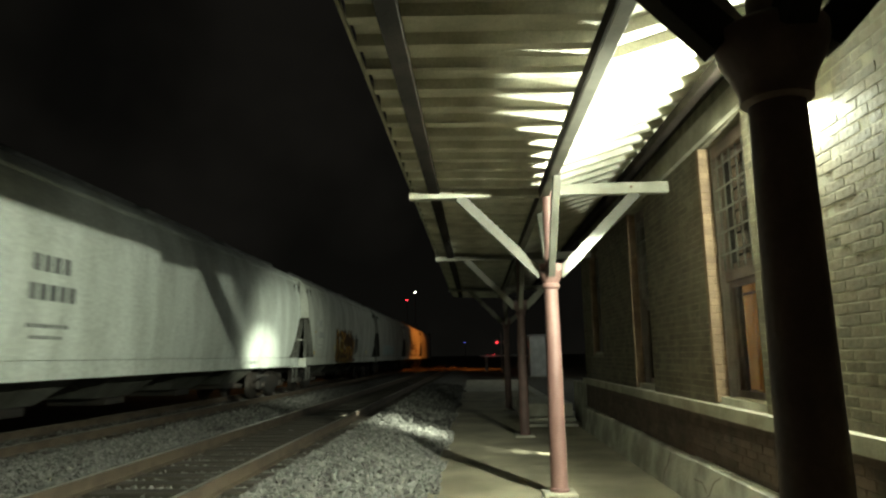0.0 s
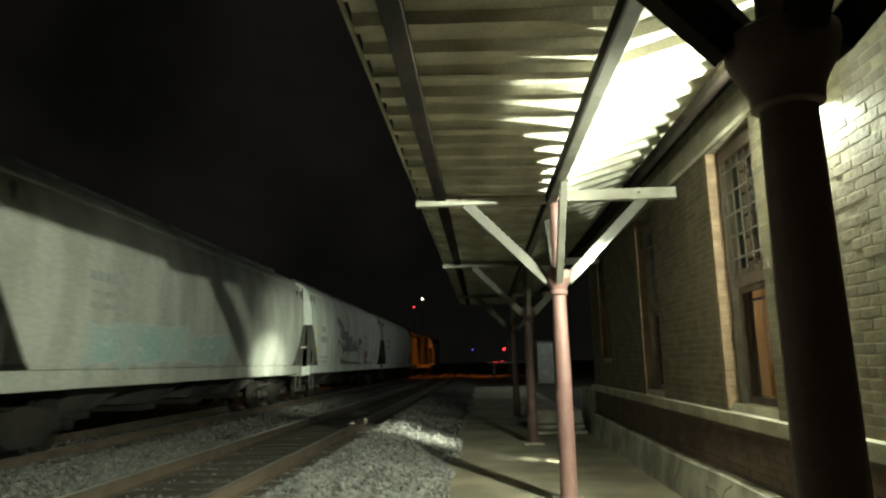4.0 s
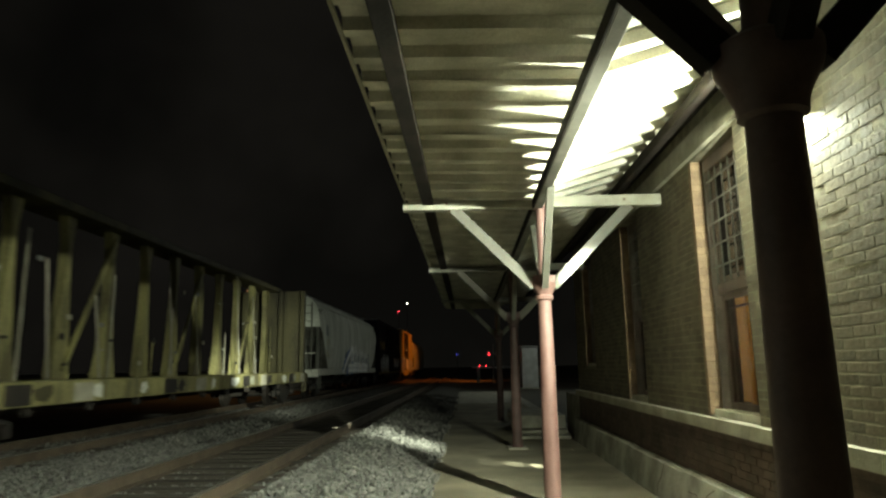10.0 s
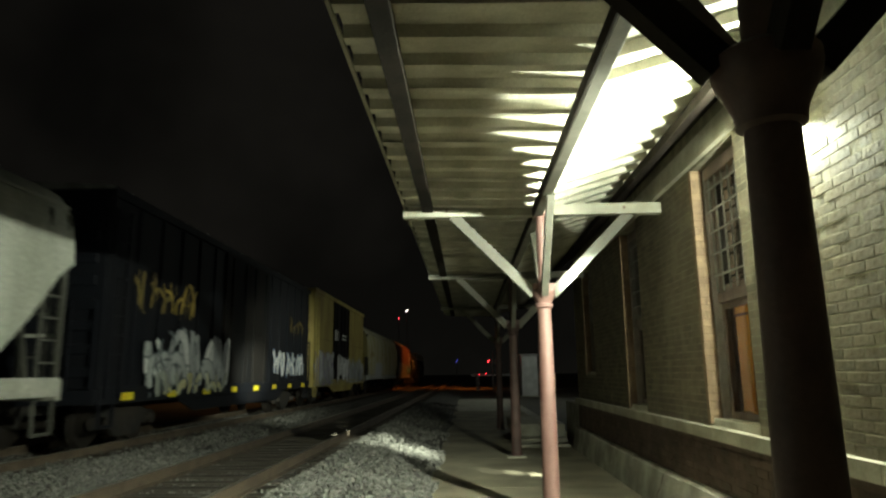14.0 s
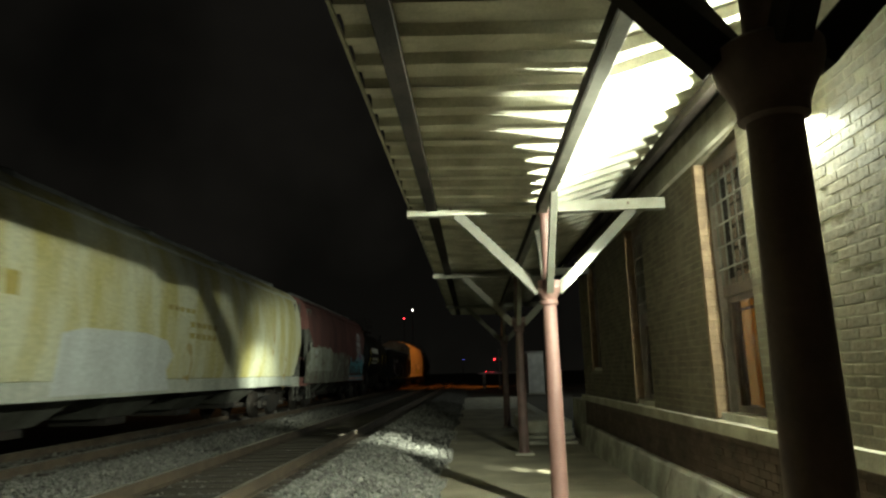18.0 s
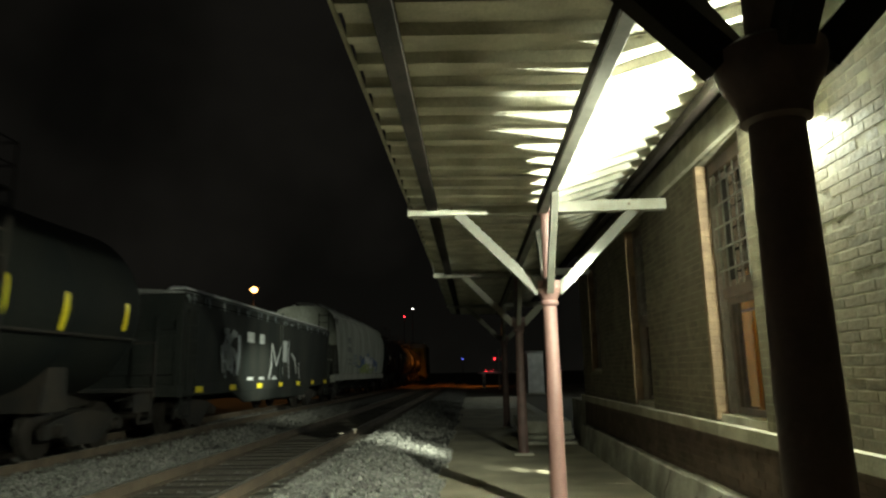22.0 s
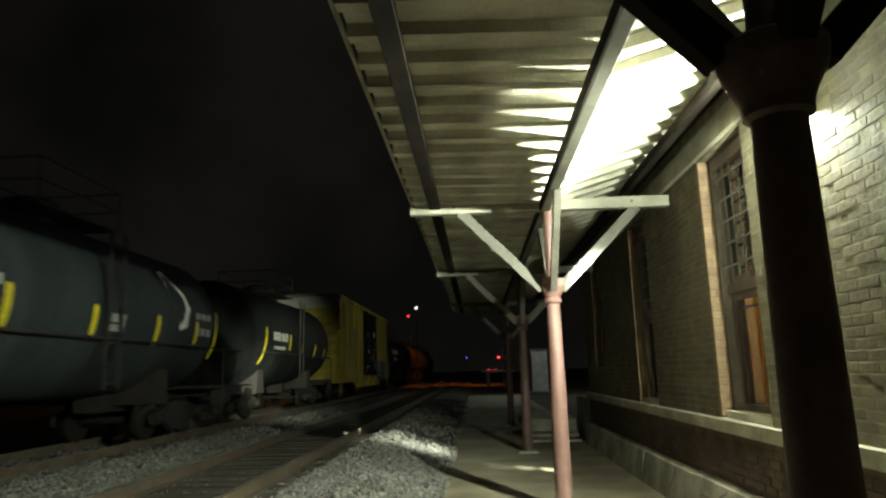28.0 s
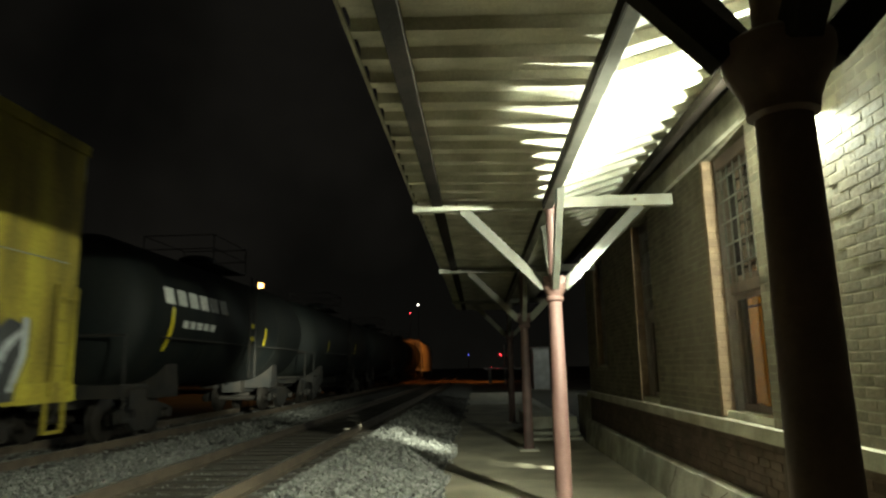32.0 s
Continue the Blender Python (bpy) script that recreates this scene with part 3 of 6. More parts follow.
def bricks(w, low):
    """Bricks proud of their joints; the nearest ones are pieces of their own, the rest is one mesh."""
    rng = random.Random(11)
    one = Shape().box(-0.0105, 0.05, 0.0, BRICK_L, 0.0, BRICK_H, 0.0018).mesh("brick", brick_mat)
    rest, dark = Shape(), Shape()
    singles = 0
    row = 0
    z = 0.975
    while z < 3.37:
        y = -1.0 - (row % 2) * 0.108
        while y < WALL_END - BRICK_L:
            a, b = y, y + BRICK_L
            open_ = False
            for y0, y1, za, zb in WINDOWS:
                if z + BRICK_H > za and z < zb:
                    if a < y0 < b:
                        b = y0
                    elif a < y1 < b:
                        a = y1
                    elif y0 <= a and b <= y1:
                        open_ = True
            if not open_ and b - a > 0.03:
                out = rng.uniform(-0.0016, 0.0010)
                if b - a > BRICK_L - 0.001 and 2.75 < y < 4.2 and 1.0 < z < 3.37 and singles < 300:
                    part("brick", one, None, w, at=pose(WALL + 0.006 + out, y + rng.uniform(-0.003, 0.003), z + rng.uniform(-0.002, 0.002), 0, 0, rng.uniform(-0.6, 0.6)))
                    singles += 1
                else:
                    rest.box(WALL - 0.0045 + out, WALL + 0.03, a, b, z, z + BRICK_H)
            y += BRICK_L + JOINT
        z += BRICK_H + JOINT
        row += 1
    tagged(part("brickwork", rest, brick_mat, w), kind="stuff")
    z, row = 0.335, 0
    while z < 0.80:
        y = -1.0 - (row % 2) * 0.108
        while y < WALL_END - BRICK_L:
            out = rng.uniform(-0.002, 0.002)
            dark.box(WALL - 0.024 + out, WALL, y, y + BRICK_L, z, z + BRICK_H)
            y += BRICK_L + JOINT
        z += BRICK_H + JOINT
        row += 1
    tagged(part("brickwork", dark, brick_dark, low), kind="stuff")


def window(name, y0, y1, z0, z1, lit):
    t = thing(name, "tall sash window with a painted frame and an iron grille" if lit else "dark tall sash window with a painted frame", "window", kind="structure")
    jamb = part("far_jamb", Shape().box(WALL - 0.010, WALL + 0.10, y1 - 0.070, y1 - 0.003, z0, z1), jamb_mortar, t, "salmon painted brick jamb")
    rng = random.Random(round(y0 * 10))
    z, n = z0 + 0.004, 0
    while z < z1 - 0.05:
        tall = min(BRICK_H + 0.002, z1 - z - 0.004)
        cuts = (WALL - 0.013, WALL + 0.098) if n % 2 else (WALL - 0.013, WALL + 0.04, WALL + 0.098)
        for a, b in zip(cuts, cuts[1:]):
            part("brick", Shape().box(a + 0.001, b - 0.003, y1 - 0.074 - rng.uniform(0, 0.003), y1 - 0.030, z, z + tall, 0.003), jamb_paint, jamb)
        z += tall + 0.007
        n += 1
    part("jamb_face", Shape().box(WALL + 0.104, WALL + 0.36, y1 - 0.10, y1 - 0.003, z0, z1, 0.004), grey_frame, t, "grey painted inner jamb")
    part("near_jamb", Shape().box(WALL + 0.12, WALL + 0.36, y0 + 0.003, y0 + 0.07, z0, z1, 0.004), grey_frame, t)
    part("head", Shape().box(WALL + 0.10, WALL + 0.36, y0 + 0.073, y1 - 0.108, z1 - 0.12, z1, 0.004), frame_paint, t)
    part("window_sill", Shape().prism([(y0 + 0.004, z0 - 0.012), (y1 - 0.004, z0 - 0.012), (y1 - 0.004, z0 + 0.05), (y0 + 0.004, z0 + 0.05)], WALL + 0.02, WALL + 0.36), sill_stone, t, "pale stone sill")
    zm = z0 + 0.475 * (z1 - z0)
    x = WALL + 0.165
    part("transom", Shape().box(x - 0.03, x + 0.06, y0 + 0.073, y1 - 0.108, zm - 0.05, zm + 0.05, 0.006), frame_paint, t, "dark painted meeting rail")
    for a, b in ((z0 + 0.052, zm - 0.052), (zm + 0.052, z1 - 0.122)):
        sash = part("sash", Shape().box(x, x + 0.04, y0 + 0.073, y0 + 0.105, a, b).box(x, x + 0.04, y1 - 0.16, y1 - 0.108, a, b).box(x, x + 0.04, y0 + 0.107, y1 - 0.162, a, a + 0.06).box(x, x + 0.04, y0 + 0.107, y1 - 0.162, b - 0.05, b), frame_paint, t)
        g = part("pane", Shape().box(x + 0.016, x + 0.022, y0 + 0.107, y1 - 0.162, a + 0.062, b - 0.052), CLEAR if lit and a < zm else glass_dark, sash)
        g.visible_shadow = False
    if lit:
        part("blind", Shape().box(x + 0.09, x + 0.094, y0 + 0.655, y1 - 0.18, z0 + 0.12, zm - 0.07), blind_mat, t, "drawn amber blind")
        part("curtain", Shape().box(x + 0.08, x + 0.086, y1 - 0.178, y1 - 0.112, z0 + 0.06, zm - 0.05), frame_paint, t, "dark curtain edge")
        part("blind_slat", Shape().box(x + 0.09, x + 0.096, y0 + 0.44, y0 + 0.62, z0 + 0.06, zm - 0.05), frame_paint, t)
        part("rod", Shape().tube((x + 0.07, y0 + 0.08, zm - 0.17), (x + 0.07, y1 - 0.12, zm - 0.17), 0.012, n=8), frame_paint, t)
    for i in range(6):
        y = y0 + 0.15 + i * (y1 - y0 - 0.32) / 5
        part("grille_bar", Shape().tube((x - 0.045, y, zm + 0.05), (x - 0.045, y, z1 - 0.12), 0.009, n=8), hatch_grey, t)
    for i in range(5):
        z = zm + 0.20 + i * 0.205
        part("grille_rail", Shape().box(x - 0.058, x - 0.050, y0 + 0.09, y1 - 0.12, z - 0.008, z + 0.008), hatch_grey, t)
    return t


def clear_glass():
    m = bpy.data.materials.new("clear_glass")
    m.use_nodes = True
    b = m.node_tree.nodes["Principled BSDF"]
    b.inputs["Base Color"].default_value = (0.85, 0.88, 0.85, 1)
    b.inputs["Roughness"].default_value, b.inputs["Transmission Weight"].default_value, b.inputs["IOR"].default_value = 0.03, 1.0, 1.45
    return m


CLEAR = clear_glass()


def wall_pack():
    t = thing("wall_lamp", "small white floodlight fixed high on the brick wall", "lamp", at=pose(WALL, 4.33, 3.04))
    part("bracket", Shape().box(-0.06, -0.012, -0.05, 0.05, 0.082, 0.16, 0.01), iron, t)
    # unseen hood sized, and baffle added, to keep lamp light off the upper wall
    part("hood", Shape().box(-0.108, -0.012, -0.15, 0.15, 0.070, 0.084, 0.003), iron, t, "flat dark metal hood")
    part("side_baffle", Shape().box(-0.063, -0.013, -0.115, -0.105, -0.012, 0.069), iron, t, "added metal baffle that shades the near wall")
    part("bulb", Shape().lathe([(0.02, -0.05), (0.03, -0.03), (0.034, 0.0), (0.03, 0.025), (0.015, 0.04)], 12, at=(-0.067, 0, 0.02)), glow_white, t, "glowing lamp glass", smooth=True).visible_shadow = False


def steps():
    t = thing("platform_steps", "low grey concrete steps and landing at the station corner", "steps")
    part("landing", Shape().box(0.97, 2.03, 14.35, 17.0, 0.15, 0.41, 0.015), old_concrete, t)
    part("riser", Shape().box(1.03, 1.97, 14.45, 16.9, 0.0, 0.147), old_concrete, t)
    part("tread", Shape().box(0.95, 2.03, 14.02, 14.34, 0.07, 0.14, 0.01), old_concrete, t)
    part("riser", Shape().box(1.03, 1.97, 14.09, 14.34, 0.0, 0.067), old_concrete, t)
    part("tread", Shape().box(0.93, 2.03, 13.65, 14.01, 0.0, 0.06, 0.01), old_concrete, t)
    structure("wall_return", Shape().box(2.19, 2.55, 13.48, 15.2, 0.0, 0.85, 0.01), old_concrete, "short grey concrete wall beside the steps", "wall")


# ---- far end: crossing, road, signals ----
def far_end():
    structure("road", Shape().box(-60, 90, 66, 78, -0.2, -0.06), asphalt, "asphalt road of the level crossing", "road")
    b = thing("equipment_hut", "white metal signal equipment hut beside the crossing", "hut", at=pose(4.15, 46.5, -0.12))
    part("body", Shape().box(-0.46, 0.62, -0.9, 0.9, 0.1, 2.78, 0.02), bungalow_white, b)
    part("roof", Shape().prism([(-1.0, 2.79), (1.0, 2.79), (0.0, 2.92)], -0.52, 0.68), bungalow_white, b)
    part("door", Shape().box(-0.30, 0.46, -0.93, -0.905, 0.2, 2.2, 0.006), bungalow_white, b)
    part("footing", Shape().box(-0.7, 0.7, -1, 1, -0.1, 0.1), old_concrete, b)
    s = thing("crossing_signal", "level crossing signal with two red lamps on a mast", "signal", at=pose(2.3, 60, -0.12))
    part("mast", Shape().tube((0, 0, 0), (0, 0, 3.6), 0.06, n=12), hatch_grey, s)
    part("cross_arm", Shape().box(-0.45, 0.45, -0.05, 0.05, 2.65, 2.73), hatch_grey, s)
    for x in (-0.38, 0.38):
        d = part("backplate", Shape().lathe([(0.26, -0.02), (0.26, 0.02)], 20, "y", (x, -0.09, 2.69)), iron, s, "round black backing disc")
        part("lens", Shape().lathe([(0.062, -0.03), (0.05, -0.06)], 14, "y", (x, -0.10, 2.69)), glow_red, d, "glowing red lens")
    g = thing("crossing_gate", "lowered crossing gate arm with small red lamps", "gate", at=pose(1.0, 64, -0.12))
    part("post", Shape().box(-0.15, 0.15, -0.15, 0.15, 0, 1.4, 0.01), hatch_grey, g)
    part("gate_arm", Shape().box(-0.6, 5.0, -0.04, 0.04, 1.40, 1.52), bungalow_white, g)
    for x in (0.15, 0.75, 4.6):
        part("gate_lamp", Shape().lathe([(0.02, -0.03), (0.034, 0), (0.02, 0.03)], 10, "z", (x, -0.05, 1.62)), glow_red, g, "small red lamp")
    for name, label, place, r, m, pole in (("street_lamp", "street lamp with an amber sodium head on a pole", (-20.3, 60.4, 9.4), 0.33, glow_amber, 9.0), ("street_lamp", "small amber lamp on a pole beyond the tracks", (-22.4, 76, 5.6), 0.22, glow_amber, 5.4), ("tower_lamp", "distant white lamp on a tall mast", (-13.5, 150, 15.9), 0.17, glow_far, 15.5),
                                           ("beacon", "distant red warning lamp on a mast", (-15.4, 150, 14.1), 0.13, glow_red, 13.8), ("shop_sign", "small distant blue glowing sign", (-2.3, 150, 4.3), 0.10, glow_blue, 4.1)):
        l = thing(name, label, "lamp", at=pose(place[0], place[1], 0))
        part("pole", Shape().tube((0, 0, -0.2), (0, 0, pole), 0.08, 0.05, 10), iron, l)
        part("lamp_head", Shape().lathe([(r * 0.4, -r * 0.8), (r, -r * 0.3), (r, r * 0.3), (r * 0.4, r * 0.8)], 14, "z", (0, 0, place[2])), m, l, "glowing lamp head", smooth=True).visible_shadow = False
    # body for the added fill lamp hidden behind the station
    y = thing("hidden_fill_lamp", "added unseen lamp on a pole behind the station", "lamp", at=pose(7.5, 37.3, -0.12))
    part("pole", Shape().tube((0, 0, 0), (0, 0, 6.6), 0.08, 0.05, 10), hatch_grey, y)
    part("lamp_head", Shape().lathe([(0.08, -0.1), (0.18, 0), (0.08, 0.12)], 12, "z", (0, -0.3, 6.62)), glow_far, y, "glowing lamp head").visible_shadow = False
    p = thing("street_lamp", "sodium street lamp on a tall pole at the crossing", "lamp", at=pose(3.2, 71.5, 0))
    part("pole", Shape().tube((0, 0, -0.2), (0, 0, 11), 0.1, 0.06, 10), hatch_grey, p)
    part("lamp_head", Shape().lathe([(0.1, -0.12), (0.22, 0), (0.1, 0.14)], 12, "z", (0, -1.0, 10.9)), glow_amber, p, "amber glowing head").visible_shadow = False
    part("bracket", Shape().tube((0, 0, 10.8), (0, -1.0, 11.0), 0.04, n=8), hatch_grey, p)


ground()
bank()
platform()
track(NEAR_TRACK, 260, 160)
track(FAR_TRACK, 86, 150)
# only the lit post is pink; the others carry shade in darker colours
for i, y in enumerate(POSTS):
    canopy_post(y, iron if i == 0 else post_pink if i == 1 else post_shaded)
canopy()
far_end()
steps()
wall_pack()
w_, low_ = wall()
for i, (a, b, c, d) in enumerate(WINDOWS):
    window("window_%d" % (i + 1), a, b, c, d, i == 0)

# ---- freight cars; each stands at its middle on the rail tops, lengthwise along y ----
TRUCK_MESH = {}


def truck_meshes():
    if not TRUCK_MESH:
        TRUCK_MESH["wheel"] = Shape().lathe([(0.40, -0.07), (0.44, -0.06), (0.44, -0.04), (0.42, -0.03), (0.42, 0.06), (0.40, 0.07)], 24, "x").mesh("wheel", wheel_steel, True)
        TRUCK_MESH["axle"] = Shape().tube((-0.9, 0, 0), (0.9, 0, 0), 0.08, n=10).mesh("axle", wheel_steel)
        out = [(-1.15, 0.30), (-0.95, 0.30), (-0.62, 0.34), (-0.36, 0.14), (0.36, 0.14), (0.62, 0.34), (0.95, 0.30), (1.15, 0.30), (1.15, 0.52), (0.95, 0.58), (0.45, 0.68), (-0.45, 0.68), (-0.95, 0.58), (-1.15, 0.52)]
        TRUCK_MESH["side_frame"] = Shape().prism(out, -0.06, 0.06).mesh("side_frame", under_black)
        TRUCK_MESH["spring"] = Shape().tube((0, 0, 0.2), (0, 0, 0.5), 0.07, n=8).mesh("spring", under_black)
        TRUCK_MESH["bearing"] = Shape().tube((-0.1, 0, 0), (0.1, 0, 0), 0.13, 0.1, 12).mesh("bearing", wheel_steel)
        TRUCK_MESH["bolster"] = Shape().box(-1.1, 1.1, -0.2, 0.2, 0.45, 0.75, 0.02).mesh("bolster", under_black)
    return TRUCK_MESH


def trucks(car, spread):
    m = truck_meshes()
    for y in (-spread, spread):
        t = part("truck", m["bolster"], None, car, at=pose(0, y, 0))
        for dy in (-0.88, 0.88):
            part("axle", m["axle"], None, t, at=pose(0, dy, 0.42))
            for x in (-0.7525, 0.7525):
                part("wheel", m["wheel"], None, t, at=pose(x, dy, 0.42, 0, 0, 0 if x > 0 else 180))
        for x in (-1.05, 1.05):
            part("side_frame", m["side_frame"], None, t, at=pose(x, 0, 0.02))
            for dy in (-0.15, 0.15):
                part("spring", m["spring"], None, t, at=pose(x, dy, 0.02))
            for dy in (-0.88, 0.88):
                part("bearing", m["bearing"], None, t, at=pose(x * 1.07, dy, 0.44))


def couplers(car, half):
    for s in (-1, 1):
        part("coupler", Shape().box(-0.1, 0.1, min(s * (half - 0.75), s * half), max(s * (half - 0.75), s * half), 0.76, 0.96, 0.02).box(-0.16, 0.16, min(s * (half - 0.2), s * half), max(s * (half - 0.2), s * half), 0.70, 1.02, 0.03), under_black, car)
        part("air_hose", Shape().tube((0.3, s * (half - 0.5), 0.8), (0.34, s * (half - 0.25), 0.45), 0.03, n=6).tube((0.34, s * (half - 0.25), 0.45), (0.3, s * (half - 0.05), 0.5), 0.03, n=6), under_black, car)


def ladder(car, x, y, z0, z1, mat, along="y", wide=0.45, step=0.34):
    """Ladder standing off the body; along says which way its rungs run."""
    s = Shape()
    d = (0, wide / 2, 0) if along == "y" else (wide / 2, 0, 0)
    for k in (-1, 1):
        s.beam((x + k * d[0], y + k * d[1], z0), (x + k * d[0], y + k * d[1], z1), 0.045, 0.045, up=(1, 0, 0) if along == "y" else (0, 1, 0))
    z = z0 + 0.1
    while z < z1:
        s.beam((x - d[0], y - d[1], z), (x + d[0], y + d[1], z), 0.03, 0.03)
        z += step
    return part("ladder", s, mat, car)


def stroke(name, line, width, mat, parent, face, lift, label=""):
    """One painted stroke on the car's side through points of (y, z); face gives x at a height."""
    s = Shape()
    pts = [Vector(p) for p in line]
    for i, p in enumerate(pts):
        d = (pts[min(i + 1, len(pts) - 1)] - pts[max(i - 1, 0)])
        d = d.normalized() if d.length > 1e-6 else Vector((1, 0))
        q = Vector((-d.y, d.x)) * width / 2
        if i in (0, len(pts) - 1):
            q *= 0.7
        else:
            e = (pts[i + 1] - p)
            turn = abs(e.normalized().dot(d)) if e.length > 1e-6 else 1.0
            q /= max(turn, 0.6)
        for a in (p + q, p - q):
            s.v.append((face(a.y) + lift, a.x, a.y))
    s.f += [(2 * i, 2 * i + 1, 2 * i + 3, 2 * i + 2) for i in range(len(pts) - 1)]
    return part(name, s, mat, parent, label)


def strokes(car, name, lines, width, mat, face, lift, label=""):
    return [stroke(name, line, width, mat, car, face, lift + 0.0006 * n, label) for n, line in enumerate(lines)]


def bars(car, rows, mat, face, lift=0.006, name="lettering", label="painted lettering"):
    """Unreadable lettering as plain bars: rows of (y middle, length, z, height, pieces)."""
    for y, l, z, h, n in rows:
        w = l / n
        for i in range(n):
            a = y - l / 2 + i * w
            patch(name, [(a, z), (a + w * 0.74, z), (a + w * 0.74, z + h), (a, z + h)], mat, car, face, lift, label)


def blot(rng, y, z, w, h, spikes):
    """An uneven bubble of (y, z) round a middle; spikes pull some of its points out."""
    n = 13
    lean = rng.uniform(-0.25, 0.25)
    pts = []
    for i in range(n):
        a = 2 * math.pi * i / n
        r = rng.uniform(0.82, 1.12) * (rng.uniform(1.1, 1.45) if rng.random() < spikes else 1.0)
        u = math.copysign(abs(math.cos(a)) ** 0.6, math.cos(a)) * r
        v = math.copysign(abs(math.sin(a)) ** 0.6, math.sin(a)) * r
        pts.append((y + (u + lean * v) * w / 2, z + v * h / 2))
    return pts


def patch(name, pts, mat, parent, face, lift, label=""):
    s = Shape()
    s.v += [(face(z) + lift, y, z) for y, z in pts]
    s.f.append(tuple(range(len(pts))))
    return part(name, s, mat, parent, label)


def grown(pts, by):
    y, z = sum(p[0] for p in pts) / len(pts), sum(p[1] for p in pts) / len(pts)
    out = []
    for a, b in pts:
        d = max(math.hypot(a - y, b - z), 0.01)
        out.append((a + (a - y) / d * by, b + (b - z) / d * by))
    return out


def graffiti(car, seed, y0, y1, z0, z1, letters, fill, edge, face, width=0.22, glow_line=None, label="spray-painted graffiti", spikes=0.15, rim=0.035):
    """A row of jostling outlined bubbles with dark inner strokes, shines and drips; they spell nothing."""
    rng = random.Random(seed)
    w = (y1 - y0) / letters
    for i in range(letters):
        h = (z1 - z0) * rng.uniform(0.72, 1.0)
        y, z = y0 + (i + 0.5) * w + rng.uniform(-0.1, 0.1) * w, z0 + h / 2 + rng.uniform(0, 1) * (z1 - z0 - h)
        pts = blot(rng, y, z, w * rng.uniform(0.95, 1.25), h, spikes)
        lift = 0.006 + 0.0012 * i
        letter = patch("graffiti_letter", grown(pts, rim), edge, car, face, lift, label)
        patch("fill", pts, fill, letter, face, lift + 0.012)
        for k in range(rng.choice((2, 3, 3))):
            a, b = y + rng.uniform(-0.3, 0.3) * w, z + rng.uniform(-0.3, 0.3) * h
            turn, bend, far = rng.uniform(0, 3.14), rng.uniform(-0.9, 0.9), rng.uniform(0.18, 0.42) * min(w, h) * 1.2
            line = []
            for m in range(5):
                line.append((a, b))
                a, b = a + math.cos(turn) * far / 3, b + math.sin(turn) * far / 3
                turn += bend
            stroke("inner_line", line, width * rng.uniform(0.16, 0.34), edge, letter, face, lift + 0.018 + 0.0007 * k)
        if glow_line:
            stroke("shine", [(y - 0.3 * w, z + 0.2 * h), (y - 0.15 * w, z + 0.36 * h), (y + 0.1 * w, z + 0.4 * h)], width * 0.25, glow_line, letter, face, lift + 0.022)
        if rng.random() < 0.5:
            low = min(pts, key=lambda q: q[1])
            stroke("drip", [low, (low[0] + 0.01, low[1] - rng.uniform(0.08, 0.25))], 0.03, fill, letter, face, lift + 0.014)


def smear(rng, y0, y1, z0, z1, rough=0.22):
    """An uneven painted ground: ragged top, nearly straight foot."""
    n = max(6, int((y1 - y0) / 0.3))
    top = [(y0 + (y1 - y0) * i / n, z1 - (z1 - z0) * rng.uniform(0, rough) * (2.2 if i in (0, n) else 1.0)) for i in range(n + 1)]
    foot = [(y1 + rng.uniform(-0.1, 0.1), z0 + rng.uniform(-0.03, 0.08)), ((y0 + y1) / 2, z0 + rng.uniform(-0.04, 0.04)), (y0 + rng.uniform(-0.1, 0.1), z0 + rng.uniform(-0.03, 0.08))]
    return top + foot


def piece(car, seed, y0, y1, z0, z1, ground_mat, fills, lines, face, letters=8, wide=0.24, accents=10, label="spray-painted graffiti"):
    """Thick bent ribbons of paint crossing one another on a ragged ground; they spell nothing."""
    rng = random.Random(seed)
    tall = z1 - z0
    if ground_mat:
        patch("graffiti_ground", smear(rng, y0, y1, z0, z1), ground_mat, car, face, 0.006, label)
    step = (y1 - y0) / letters
    n = 0
    for i in range(letters):
        y = y0 + (i + 0.5) * step
        for k in range(2):
            a, b = y + rng.uniform(-0.42, 0.1) * step, z0 + tall * rng.uniform(0.04, 0.25)
            turn, bend = rng.uniform(1.1, 1.9), rng.uniform(-0.55, 0.55)
            far = tall * rng.uniform(0.16, 0.23)
            line = []
            for m in range(6):
                line.append((min(max(a, y0), y1), min(max(b, z0 + 0.02), z1)))
                a, b = a + math.cos(turn) * far, b + math.sin(turn) * far
                turn += bend
                if m > 2:
                    turn += bend
            w = wide * rng.uniform(0.6, 1.15)
            if lines:
                stroke("graffiti_edge", line, w + 0.07, lines[0], car, face, 0.010 + 0.0009 * n, label)
            stroke("graffiti_letter", line, w, fills[(i + k) % len(fills)] if k == 0 else rng.choice(fills), car, face, 0.0108 + 0.0009 * n, label)
            n += 1
    for i in range(accents):
        a, b, turn = rng.uniform(y0 + 0.1, y1 - 0.3), rng.uniform(z0 + 0.05, z1 - 0.2 * tall), rng.uniform(0, 6.28)
        bend, far = rng.uniform(-0.9, 0.9), tall * rng.uniform(0.05, 0.14)
        line = []
        for m in range(5):
            line.append((a, min(max(b, z0), z1)))
            a, b = a + math.cos(turn) * far, b + math.sin(turn) * far
            turn += bend
        stroke("graffiti_line", line, wide * rng.uniform(0.14, 0.4), rng.choice(lines or fills), car, face, 0.0115 + 0.0009 * n, label)
        n += 1


def sill_face(z):
    """The covered hopper's side together with its sill."""
    return 1.539 if z < 1.33 else hopper_face(z)


